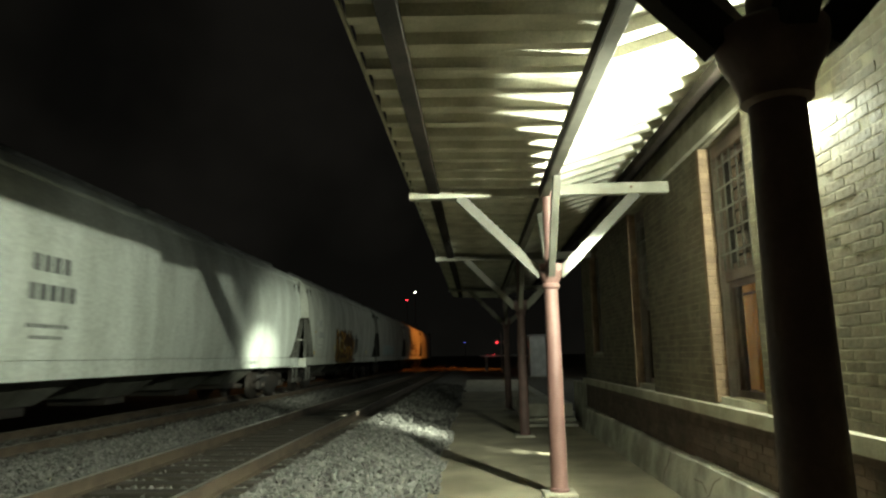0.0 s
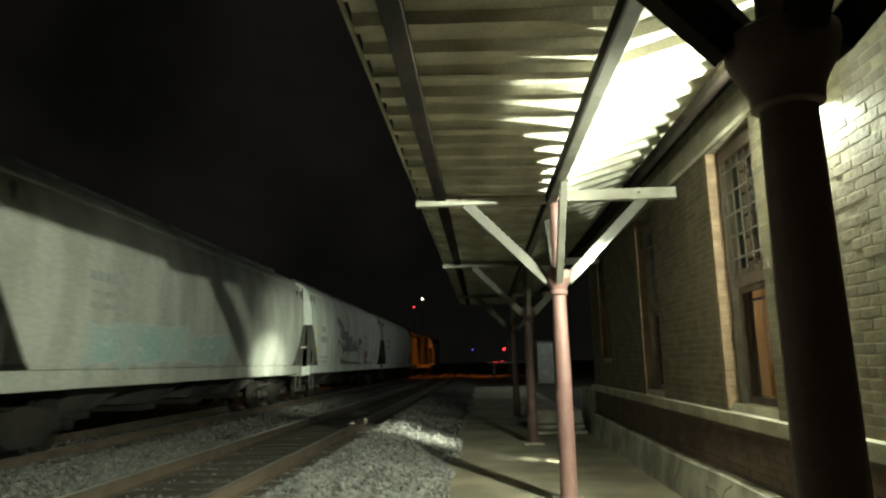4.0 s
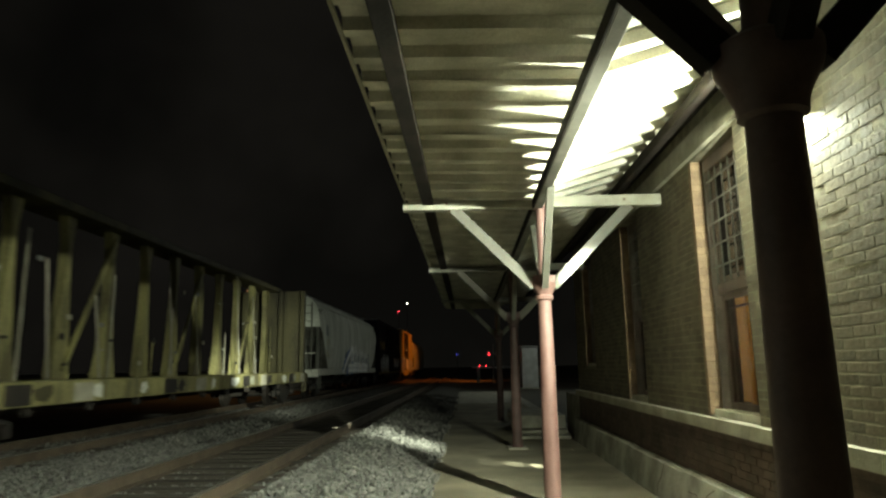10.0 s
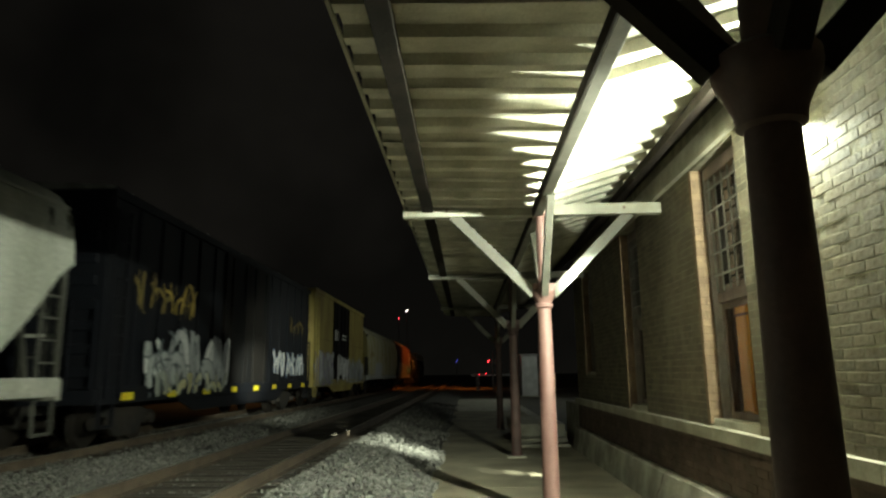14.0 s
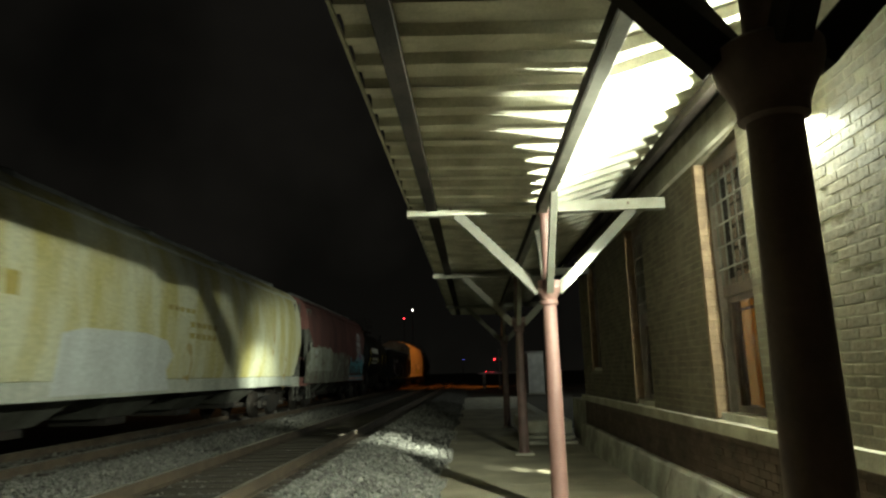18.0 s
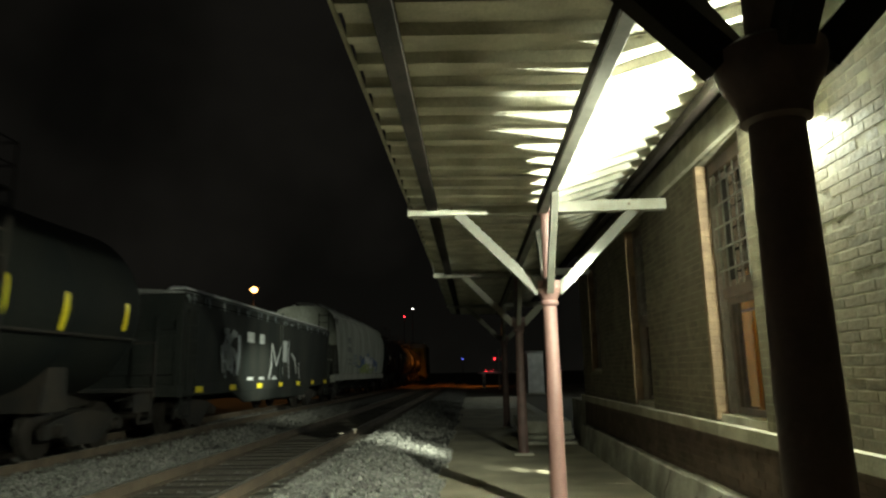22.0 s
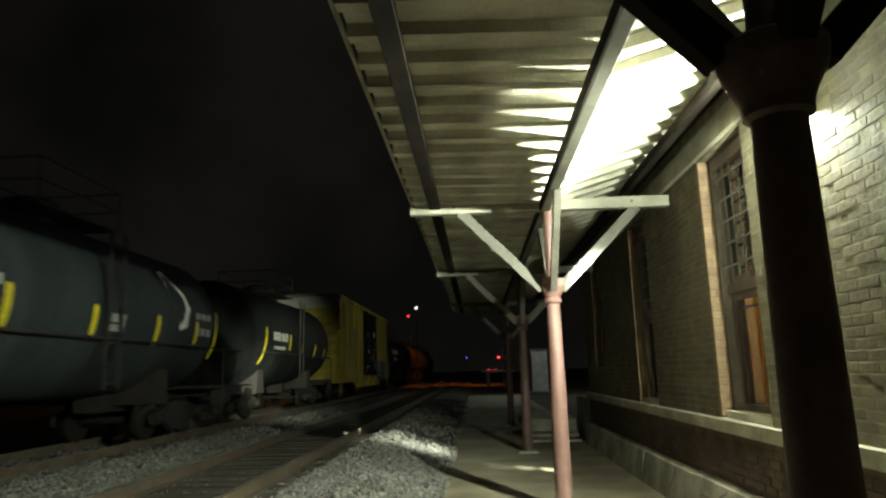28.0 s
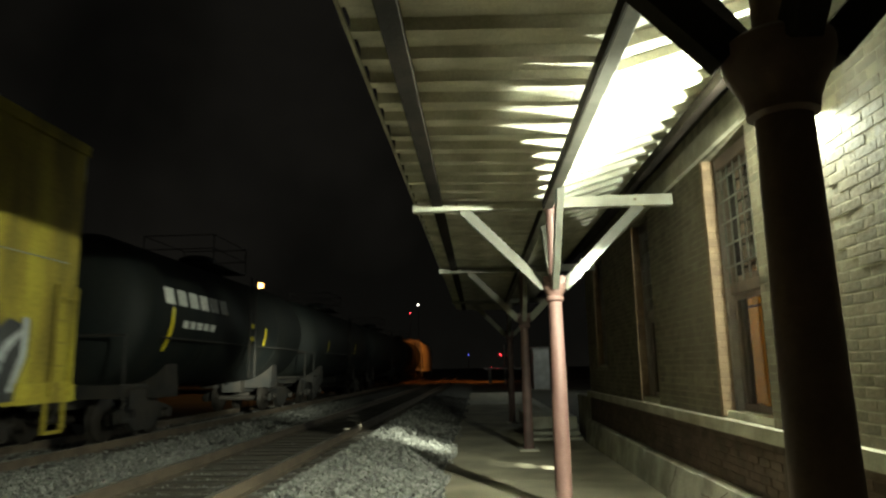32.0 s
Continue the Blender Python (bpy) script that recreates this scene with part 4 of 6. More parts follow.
HOPPER_PROFILE = ((0.95, 1.50), (1.28, 1.52), (1.36, 1.55), (1.7, 1.585), (2.2, 1.605), (2.8, 1.60), (3.3, 1.57), (3.7, 1.50), (4.0, 1.38), (4.2, 1.22), (4.33, 1.0), (4.42, 0.6), (4.45, 0.0))


def hopper_face(z):
    return float(np.interp(z, [p[0] for p in HOPPER_PROFILE], [p[1] for p in HOPPER_PROFILE]))


def flat_face(x):
    return lambda z: x


def covered_hopper(label, length, side, trim=None, ribs=0, bays=4, top=4.45, group="train cars", gear=None, cut=(3.05, 1.9)):
    """Covered hopper with rounded sides, open triangular ends, roof hatches and outlet bays."""
    trim = trim or side
    gear = gear or trim
    car = thing("covered_hopper_car", label, "railway car", group)
    half = length / 2 - 0.55
    k = (top - 1.28) / (4.45 - 1.28)
    lift = lambda z: 1.28 + (z - 1.28) * k
    prof = [(x, lift(z)) for z, x in HOPPER_PROFILE[1:]]
    s = Shape()
    high, deep = cut
    ends = [(0.0, high), (0.18 * deep, high - 0.12 * (high - 1.28)), (0.52 * deep, high - 0.54 * (high - 1.28)), (0.89 * deep, 1.28 + 0.06 * (high - 1.28)), (deep, 1.28)]
    stations = [(-half + d, z) for d, z in ends] + [(0, 1.28)] + [(half - d, z) for d, z in reversed(ends)]
    n = len(prof)
    for y, zb in stations:
        ring = []
        for x, z in prof:
            z2 = max(z, zb)
            ring.append((float(np.interp(z2, [p[1] for p in prof], [p[0] for p in prof])), y, z2))
        s.v += ring + [(-x, yy, z) for x, yy, z in reversed(ring[:-1])]
    m = 2 * n - 1
    for i in range(len(stations) - 1):
        s.f += [(i * m + j, i * m + j + 1, (i + 1) * m + j + 1, (i + 1) * m + j) for j in range(m - 1)]
        if 3 < i < 6:
            s.f.append((i * m + m - 1, i * m, (i + 1) * m, (i + 1) * m + m - 1))
    s.f += [tuple(range(m)), tuple((len(stations) - 1) * m + j for j in range(m))]
    part("body", s, side, car, smooth=True)
    # end undersides take a dark colour in place of their shade
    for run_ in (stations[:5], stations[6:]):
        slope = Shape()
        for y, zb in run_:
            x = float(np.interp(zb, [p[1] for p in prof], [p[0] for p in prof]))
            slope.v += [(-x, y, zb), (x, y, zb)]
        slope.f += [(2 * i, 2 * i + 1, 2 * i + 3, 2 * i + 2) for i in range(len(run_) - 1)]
        part("slope_sheet", slope, grimy_shade, car, "underside of the sloping end, coloured dark for its shade")
    for x in (-1, 1):
        part("side_sill", Shape().box(min(x * 1.42, x * 1.535), max(x * 1.42, x * 1.535), -half, half, 0.98, 1.27, 0.012), trim, car)
        part("top_chord", Shape().beam((x * 1.40, -half, lift(3.98)), (x * 1.40, half, lift(3.98)), 0.05, 0.05), trim, car)
    part("centre_sill", Shape().box(-0.3, 0.3, -half, half, 0.72, 1.05), under_black, car)
    for e in (-1, 1):
        part("end_platform", Shape().box(-1.5, 1.5, min(e * half, e * (half - 1.5)), max(e * half, e * (half - 1.5)), 1.0, 1.06), trim, car)
        part("end_sill", Shape().box(-1.53, 1.53, e * half - 0.06, e * half + 0.06, 0.92, 1.24, 0.01), trim, car)
        for x in (-1, 1):
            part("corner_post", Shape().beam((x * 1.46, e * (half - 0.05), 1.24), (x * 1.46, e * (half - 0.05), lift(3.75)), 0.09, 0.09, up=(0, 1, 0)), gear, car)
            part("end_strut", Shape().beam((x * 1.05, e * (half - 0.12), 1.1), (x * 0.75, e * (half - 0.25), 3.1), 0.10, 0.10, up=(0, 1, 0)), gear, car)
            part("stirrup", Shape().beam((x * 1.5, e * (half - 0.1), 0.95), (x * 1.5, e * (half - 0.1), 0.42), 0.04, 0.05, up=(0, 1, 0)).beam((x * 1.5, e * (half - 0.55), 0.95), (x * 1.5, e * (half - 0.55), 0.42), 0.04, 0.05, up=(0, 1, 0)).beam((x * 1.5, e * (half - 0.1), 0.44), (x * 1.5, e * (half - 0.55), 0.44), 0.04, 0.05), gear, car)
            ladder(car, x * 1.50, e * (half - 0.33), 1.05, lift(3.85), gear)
        ladder(car, 1.0, e * (half + 0.05), 1.15, lift(4.1), gear, along="x")
        part("crossover", Shape().box(-1.4, 1.4, e * half - 0.03 + e * 0.05, e * half + 0.03 + e * 0.05, 1.9, 1.95), trim, car)
    part("brake_wheel", Shape().lathe([(0.26, -0.02), (0.28, 0), (0.26, 0.02)], 16, "y", (-0.6, -half - 0.12, 2.5)), hatch_grey, car)
    part("brake_cylinder", Shape().tube((0.3, -half + 0.8, 1.35), (0.3, -half + 1.4, 1.35), 0.17, n=12), hatch_grey, car)
    part("running_board", Shape().box(-0.32, 0.32, -half, half, lift(4.45) + 0.10, lift(4.45) + 0.14), hatch_grey, car)
    for x in (-0.62, 0.62):
        part("hatch_rail", Shape().beam((x, -half + 0.6, lift(4.45) + 0.06), (x, half - 0.6, lift(4.45) + 0.06), 0.05, 0.12), hatch_grey, car)
    for i in range(8):
        y = -half + 1.2 + i * (2 * half - 2.4) / 7
        part("hatch", Shape().lathe([(0.36, 0.0), (0.38, 0.08), (0.30, 0.13)], 14, "z", (0.5 if i % 2 else -0.5, y, lift(4.40))), hatch_grey, car)
    span = 2 * (half - 2.6)
    for i in range(bays):
        c = -span / 2 + span * (i + 0.5) / bays
        w = span / bays * 0.47
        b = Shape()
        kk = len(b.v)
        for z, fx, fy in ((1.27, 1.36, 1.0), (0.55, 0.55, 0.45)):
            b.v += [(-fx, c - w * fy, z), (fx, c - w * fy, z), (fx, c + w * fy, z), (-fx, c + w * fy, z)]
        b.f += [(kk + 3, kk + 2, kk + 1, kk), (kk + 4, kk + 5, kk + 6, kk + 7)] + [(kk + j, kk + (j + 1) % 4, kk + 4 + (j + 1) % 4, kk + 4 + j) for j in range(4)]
        bay = part("hopper_bay", b, grimy_shade, car, "sloping outlet bay, darkened for grime and shade")
        part("outlet_gate", Shape().box(-0.6, 0.6, c - 0.36, c + 0.36, 0.40, 0.545, 0.02), under_black, bay)
    if ribs:
        for i in range(ribs):
            y = -half + 2.2 + i * (2 * half - 4.4) / (ribs - 1)
            for x in (-1, 1):
                part("rib", Shape().box(min(x * 1.57, x * 1.64), max(x * 1.57, x * 1.64), y - 0.05, y + 0.05, 1.28, lift(3.6)), side, car)
    trucks(car, length / 2 - 2.3)
    couplers(car, length / 2)
    return car


def boxcar(label, length, side, door_mat, top=4.75, door=(-1.9, 1.9), bottom=0.80, end_cap=None, ribs=True, doors=2):
    """Boxcar with corrugated ends, pressed side posts, sliding doors with lock bars and a ribbed roof."""
    car = thing("boxcar", label, "railway car", "train cars")
    half = length / 2 - 0.55
    part("body", Shape().box(-1.50, 1.50, -half, half, bottom + 0.22, top - 0.06, 0.015), side, car)
    for x in (-1, 1):
        a, b = sorted((x * 1.503, x * 1.56))
        part("side_sill", Shape().box(a, b, -half, half, bottom, bottom + 0.30, 0.01), side, car)
        part("top_chord", Shape().box(a, b, -half, half, top - 0.2, top - 0.02, 0.01), side, car)
        part("fish_belly", Shape().prism([(-half + 3.2, bottom - 0.003), (-half + 4.2, bottom - 0.30), (half - 4.2, bottom - 0.30), (half - 3.2, bottom - 0.003)], min(x * 1.45, x * 1.50), max(x * 1.45, x * 1.50)), side, car)
        if ribs:
            y = -half + 0.05
            while y < half:
                if not (door[0] - 0.1 < y < door[1] + 0.1):
                    part("side_post", Shape().box(*sorted((x * 1.503, x * 1.545)), y, y + 0.10, bottom + 0.302, top - 0.202, 0.012), side, car)
                y += 0.98
        w = (door[1] - door[0]) / doors
        for i in range(doors):
            y0 = door[0] + i * w
            d = part("door", Shape().box(*sorted((x * 1.503, x * 1.575)), y0 + 0.015, y0 + w - 0.015, bottom + 0.302, top - 0.202, 0.01), door_mat, car, "sliding plug door")
            for f in (0.22, 0.78):
                part("lock_bar", Shape().tube((x * 1.60, y0 + f * w, bottom + 0.18), (x * 1.60, y0 + f * w, top - 0.3), 0.022, n=8), door_mat, d)
            for z in (1.6, 2.4, 3.2):
                part("door_rib", Shape().box(*sorted((x * 1.576, x * 1.592)), y0 + 0.08, y0 + w - 0.08, z, z + 0.09), door_mat, d)
        part("door_track", Shape().box(*sorted((x * 1.561, x * 1.62)), door[0] - 0.6, door[1] + 2.4, bottom + 0.20, bottom + 0.26), side, car)
        for e in (-1, 1):
            ladder(car, x * 1.585, e * (half - 0.35), bottom + 0.1, 2.6 if e > 0 else top - 0.4, side)
            part("stirrup", Shape().beam((x * 1.5, e * (half - 0.12), bottom), (x * 1.5, e * (half - 0.12), 0.40), 0.04, 0.05, up=(0, 1, 0)).beam((x * 1.5, e * (half - 0.55), bottom), (x * 1.5, e * (half - 0.55), 0.40), 0.04, 0.05, up=(0, 1, 0)).beam((x * 1.5, e * (half - 0.12), 0.42), (x * 1.5, e * (half - 0.55), 0.42), 0.04, 0.05), side, car)
    roof = part("roof", Shape().sweep([(-1.56, top - 0.055), (1.56, top - 0.055), (1.53, top - 0.01), (0, top + 0.09), (-1.53, top - 0.01)], -half - 0.03, half + 0.03), hatch_grey, car)
    for i in range(12):
        y = -half + 0.7 + i * (2 * half - 1.4) / 11
        part("roof_rib", Shape().beam((-1.5, y, top + 0.0), (0, y, top + 0.10), 0.09, 0.05, up=(0, 0, 1)).beam((0, y, top + 0.10), (1.5, y, top + 0.0), 0.09, 0.05, up=(0, 0, 1)), hatch_grey, roof)
    for e in (-1, 1):
        for i in range(7):
            z = bottom + 0.55 + i * (top - bottom - 1.5) / 6
            part("end_rib", Shape().box(-1.36, 1.36, *sorted((e * (half + 0.001), e * (half + 0.06))), z - 0.10, z + 0.10, 0.03), side, car)
        if end_cap:
            part("end_cap", Shape().box(-1.49, 1.49, *sorted((e * (half + 0.003), e * (half + 0.03))), top - 0.62, top - 0.07, 0.005), end_cap, car, "white painted band across the end")
        ladder(car, 1.2, e * (half + 0.09), bottom + 0.2, 2.6, side, along="x")
        part("end_sill", Shape().box(-1.53, 1.53, *sorted((e * half, e * (half + 0.12))), bottom, bottom + 0.25, 0.01), side, car)
    part("brake_wheel", Shape().lathe([(0.26, -0.02), (0.28, 0), (0.26, 0.02)], 16, "y", (-0.7, -half - 0.15, 2.3)), hatch_grey, car)
    part("centre_sill", Shape().box(-0.3, 0.3, -half, half, 0.62, bottom + 0.21), under_black, car)
    trucks(car, length / 2 - 2.4)
    couplers(car, length / 2)
    return car


def tank_face(r, zc):
    return lambda z: math.sqrt(max(r * r - (z - zc) ** 2, 0.01))


def tank_car(label, length, mat, r=1.56, zc=2.50, arcs=(), arc_mat=None, trim=None):
    """Tank car: domed barrel on saddles, manway with platform and rails, side ladders, curved reflective strips."""
    car = thing("tank_car", label, "railway car", "train cars")
    half = length / 2 - 0.75
    trim = trim or under_black
    rings = []
    for i in range(7):
        a = math.pi / 2 * i / 6
        rings.append((r * math.sin(a) + 0.001, -half + 0.62 * (1 - math.cos(a)) - 0.0))
    rings += [(r, 0.0)]
    rings += [(q, -h) for q, h in reversed(rings[:-1])]
    part("barrel", Shape().lathe(rings, 40, "y", (0, 0, zc)), mat, car, smooth=True)
    for y in (-half + 2.3, half - 2.3):
        part("saddle", Shape().prism([(y - 0.35, 0.75), (y + 0.35, 0.75), (y + 0.25, 1.45), (y - 0.25, 1.45)], -1.15, 1.15), trim, car)
    for y in (-half * 0.45, 0.0, half * 0.45):
        part("seam", Shape().lathe([(r + 0.002, -0.015), (r + 0.008, -0.008), (r + 0.008, 0.008), (r + 0.002, 0.015)], 40, "y", (0, y, zc)), mat, car)
    for y0, y1 in ((-half - 0.35, -half + 3.0), (half - 3.0, half + 0.35)):
        part("stub_sill", Shape().box(-0.3, 0.3, y0, y1, 0.62, 0.98), under_black, car)
    for e in (-1, 1):
        part("end_deck", Shape().box(-1.5, 1.5, *sorted((e * (half - 0.6), e * (half + 0.35))), 1.0, 1.06), trim, car)
        part("end_sill", Shape().box(-1.5, 1.5, *sorted((e * (half + 0.28), e * (half + 0.36))), 0.82, 1.0), trim, car)
        for x in (-1, 1):
            part("handrail", Shape().tube((x * 1.48, e * (half + 0.3), 1.06), (x * 1.48, e * (half + 0.3), 1.95), 0.022, n=8).tube((x * 1.48, e * (half + 0.3), 1.95), (x * 0.2, e * (half + 0.3), 1.95), 0.022, n=8), trim, car)
            part("stirrup", Shape().beam((x * 1.48, e * (half + 0.25), 0.85), (x * 1.48, e * (half + 0.25), 0.40), 0.04, 0.05, up=(0, 1, 0)).beam((x * 1.48, e * (half - 0.2), 0.98), (x * 1.48, e * (half - 0.2), 0.40), 0.04, 0.05, up=(0, 1, 0)).beam((x * 1.48, e * (half + 0.25), 0.42), (x * 1.48, e * (half - 0.2), 0.42), 0.04, 0.05), trim, car)
            part("number_board", Shape().box(*sorted((x * 1.50, x * 1.52)), *sorted((e * (half - 0.5), e * (half + 0.1))), 0.62, 0.95), under_black, car, "dark sill panel")
    for x in (-1, 1):
        part("side_rail", Shape().tube((x * (r + 0.08), -half + 0.8, zc - 0.55), (x * (r + 0.08), half - 0.8, zc - 0.55), 0.022, n=8), trim, car)
        ladder(car, x * (r + 0.10), 0.0, 1.1, zc + 1.3, trim)
    part("manway", Shape().lathe([(0.42, 0), (0.42, 0.28), (0.5, 0.30), (0.5, 0.38), (0.3, 0.46)], 20, "z", (0, 0, zc + r - 0.05)), mat, car, smooth=True)
    part("platform", Shape().box(-0.95, 0.95, -1.2, 1.2, zc + r + 0.02, zc + r + 0.06), under_black, car)
    for x, y in ((-0.95, -1.2), (0.95, -1.2), (0.95, 1.2), (-0.95, 1.2)):
        part("rail_post", Shape().tube((x, y, zc + r + 0.06), (x, y, zc + r + 0.80), 0.014, n=6), under_black, car)
    for z in (0.42, 0.79):
        for a, b in (((-0.95, -1.2), (0.95, -1.2)), ((0.95, -1.2), (0.95, 1.2)), ((0.95, 1.2), (-0.95, 1.2)), ((-0.95, 1.2), (-0.95, -1.2))):
            part("guard_rail", Shape().tube((*a, zc + r + z), (*b, zc + r + z), 0.014, n=6), under_black, car)
    part("valve", Shape().lathe([(0.12, 0), (0.12, 0.25), (0.06, 0.3)], 12, "z", (0.3, 0.8, zc + r - 0.03)), under_black, car)
    for y, z0, z1 in arcs:
        pts = [(y, z0 + (z1 - z0) * i / 10) for i in range(11)]
        strokes(car, "reflective_strip", [pts], 0.14, arc_mat, tank_face(r, zc), 0.014, "yellow reflective strip")
    trucks(car, length / 2 - 2.0)
    couplers(car, length / 2)
    return car


def centre_beam_car(label, length, mat, dark):
    """Empty centre-beam flat car: deck, end bulkheads and a trussed middle wall that can be seen through."""
    car = thing("centre_beam_flat_car", label, "railway car", "train cars")
    half = length / 2 - 0.55
    part("deck", Shape().box(-1.45, 1.45, -half, half, 1.02, 1.14), mat, car)
    for x in (-1, 1):
        part("side_sill", Shape().box(*sorted((x * 1.40, x * 1.52)), -half, half, 0.78, 1.13, 0.01), mat, car)
    part("centre_sill", Shape().box(-0.3, 0.3, -half, half, 0.6, 1.0), under_black, car)
    top = 4.45
    part("top_chord", Shape().box(-0.42, 0.42, -half, half, top - 0.16, top, 0.012), olive_dark, car)
    bays = 11
    rng = random.Random(19)
    for i in range(bays + 1):
        y = -half + 0.75 + i * (2 * half - 1.5) / bays
        foot = 0.26 if i % 2 else 0.34
        out = [(y - foot, 1.141), (y + foot, 1.141), (y + 0.19, 1.75), (y + 0.09, 2.9), (y + 0.06, 3.7), (y + 0.16, top - 0.161), (y - 0.16, top - 0.161), (y - 0.06, 3.7), (y - 0.09, 2.9), (y - 0.19, 1.75)]
        part("upright", Shape().prism(out, -0.09, 0.09), mat, car, "tapered upright with gusset foot")
        part("gusset", Shape().box(*sorted((1.523, 1.535)), y - 0.28, y + 0.28, 0.80, 1.10), (mat, dark, sill_stone)[i % 3], car)
        part("winch", Shape().tube((1.40, y + 0.3, 0.70), (1.50, y + 0.3, 0.70), 0.07, n=10), dark, car)
        if i < bays and i % 3 == 0:
            y2 = y + (2 * half - 1.5) / bays
            part("diagonal", Shape().beam((0.12, y, 1.3), (0.12, y2, top - 0.3), 0.09, 0.06, up=(1, 0, 0)), mat, car)
        for k in range(3):
            dy, z = rng.uniform(-0.6, 0.6), rng.uniform(1.3, 3.4)
            part("strap_hook", Shape().box(0.20, 0.24, y + dy - 0.05, y + dy + 0.05, z, z + rng.uniform(0.03, 0.12)), rng.choice((sill_stone, dark, hatch_grey)), car, "small strap fitting")
        patch("paint_chip", blot(rng, y + rng.uniform(0.4, 0.8), 0.95, rng.uniform(0.2, 0.5), 0.22, 0.4), rng.choice((dark, spray_dust, olive_dark, white_ink)), car, flat_face(1.524), 0.004, "worn patch on the sill")
        part("tie_strap", Shape().beam((0.16, y - 0.35 + 0.3 * (i % 3), 1.141), (0.16, y - 0.33 + 0.3 * (i % 3), 2.0 + 0.45 * ((i * 2) % 5)), 0.045, 0.02, up=(1, 0, 0)), (sill_stone, mat)[i % 2], car, "pale hanging tie-down strap")
        if i < bays and i % 3 != 1:
            part("tie_strap", Shape().beam((0.60, y + 0.45, 1.141), (0.40, y + 0.47, top - 0.17 - 0.5 * (i % 4)), 0.05, 0.02, up=(1, 0, 0)), sill_stone, car, "pale hanging tie-down strap")
    for e in (-1, 1):
        b = part("bulkhead", Shape().box(-1.42, 1.42, *sorted((e * (half - 0.08), e * (half + 0.0))), 1.14, top - 0.1, 0.01), olive_dark, car, "grimy brown end bulkhead")
        for x in (-1.36, -0.5, 0.5, 1.36):
            part("bulkhead_post", Shape().box(x - 0.08, x + 0.08, *sorted((e * (half - 0.34), e * (half - 0.085))), 1.14, top - 0.12, 0.01), olive_dark, b)
        ladder(car, 1.1, e * (half + 0.06), 1.1, 3.8, olive_dark, along="x")
        for x in (-1, 1):
            part("stirrup", Shape().beam((x * 1.48, e * (half - 0.12), 0.8), (x * 1.48, e * (half - 0.12), 0.40), 0.04, 0.05, up=(0, 1, 0)).beam((x * 1.48, e * (half - 0.55), 0.8), (x * 1.48, e * (half - 0.55), 0.40), 0.04, 0.05, up=(0, 1, 0)).beam((x * 1.48, e * (half - 0.12), 0.42), (x * 1.48, e * (half - 0.55), 0.42), 0.04, 0.05), mat, car)
    trucks(car, length / 2 - 2.3)
    couplers(car, length / 2)
    return car


# paints
white_car = paint("white_car_paint", (0.70, 0.74, 0.69), (0.54, 0.57, 0.52))
pale_car = paint("pale_grey_car_paint", (0.50, 0.515, 0.46), (0.36, 0.37, 0.32))
dull_car = paint("dull_grey_car_paint", (0.44, 0.455, 0.40), (0.30, 0.31, 0.26))
# end ladders and posts coloured dark for the shade between the cars
gear_shade = paint("shaded_gear_paint", (0.10, 0.10, 0.09), (0.06, 0.058, 0.05))
# grime plus the shade under the cars, both put into one dark colour
grimy_shade = paint("grimy_shade_paint", (0.095, 0.095, 0.083), (0.05, 0.048, 0.04))
pale_dirt = paint("pale_dirt", (0.44, 0.44, 0.39), (0.36, 0.36, 0.31))
cream_car = paint("cream_car_paint", (0.58, 0.58, 0.43), (0.46, 0.41, 0.17))
maroon_car = paint("maroon_car_paint", (0.15, 0.062, 0.055), (0.095, 0.042, 0.038))
black_car = paint("black_car_paint", (0.007, 0.009, 0.009), (0.013, 0.014, 0.012), 0.65)
slate_car = paint("slate_car_paint", (0.013, 0.0155, 0.0145), (0.024, 0.025, 0.022), 0.7)
grey_tank = paint("grey_tank_paint", (0.034, 0.042, 0.045), (0.024, 0.029, 0.030), 0.65)
navy_car = paint("navy_car_paint", (0.005, 0.006, 0.010), (0.009, 0.009, 0.012), 0.75)
yellow_car = paint("yellow_car_paint", (0.40, 0.33, 0.045), (0.19, 0.145, 0.03))
ochre_car = paint("ochre_car_paint", (0.42, 0.35, 0.11), (0.29, 0.22, 0.08))
faded_gold = paint("faded_gold_paint", (0.20, 0.15, 0.045), (0.11, 0.08, 0.03))
olive_car = paint("olive_yellow_paint", (0.31, 0.285, 0.125), (0.10, 0.088, 0.05))
olive_dark = paint("olive_brown_paint", (0.095, 0.085, 0.045), (0.045, 0.04, 0.026))
door_black = paint("black_door_paint", (0.004, 0.004, 0.005), (0.010, 0.008, 0.007), 0.85)
ink = paint("black_lettering", (0.13, 0.14, 0.14), (0.24, 0.25, 0.24))
grey_ink = paint("faded_lettering", (0.30, 0.31, 0.30), (0.42, 0.43, 0.41))
white_ink = paint("white_lettering", (0.72, 0.72, 0.68), (0.55, 0.55, 0.52))
spray_white = paint("white_spray", (0.75, 0.76, 0.74), (0.62, 0.62, 0.62))
spray_silver = paint("silver_spray", (0.46, 0.48, 0.48), (0.32, 0.33, 0.34))
spray_black = paint("black_spray", (0.03, 0.03, 0.035), (0.06, 0.06, 0.06))
spray_orange = paint("orange_spray", (0.72, 0.40, 0.05), (0.58, 0.30, 0.05))
spray_ochre = paint("ochre_spray", (0.50, 0.36, 0.08), (0.36, 0.25, 0.06))
spray_magenta = paint("magenta_spray", (0.26, 0.07, 0.20), (0.20, 0.06, 0.16))
spray_brown = paint("dark_brown_spray", (0.06, 0.035, 0.02), (0.10, 0.05, 0.03))
spray_rust = paint("rust_spray", (0.20, 0.10, 0.035), (0.10, 0.045, 0.025))
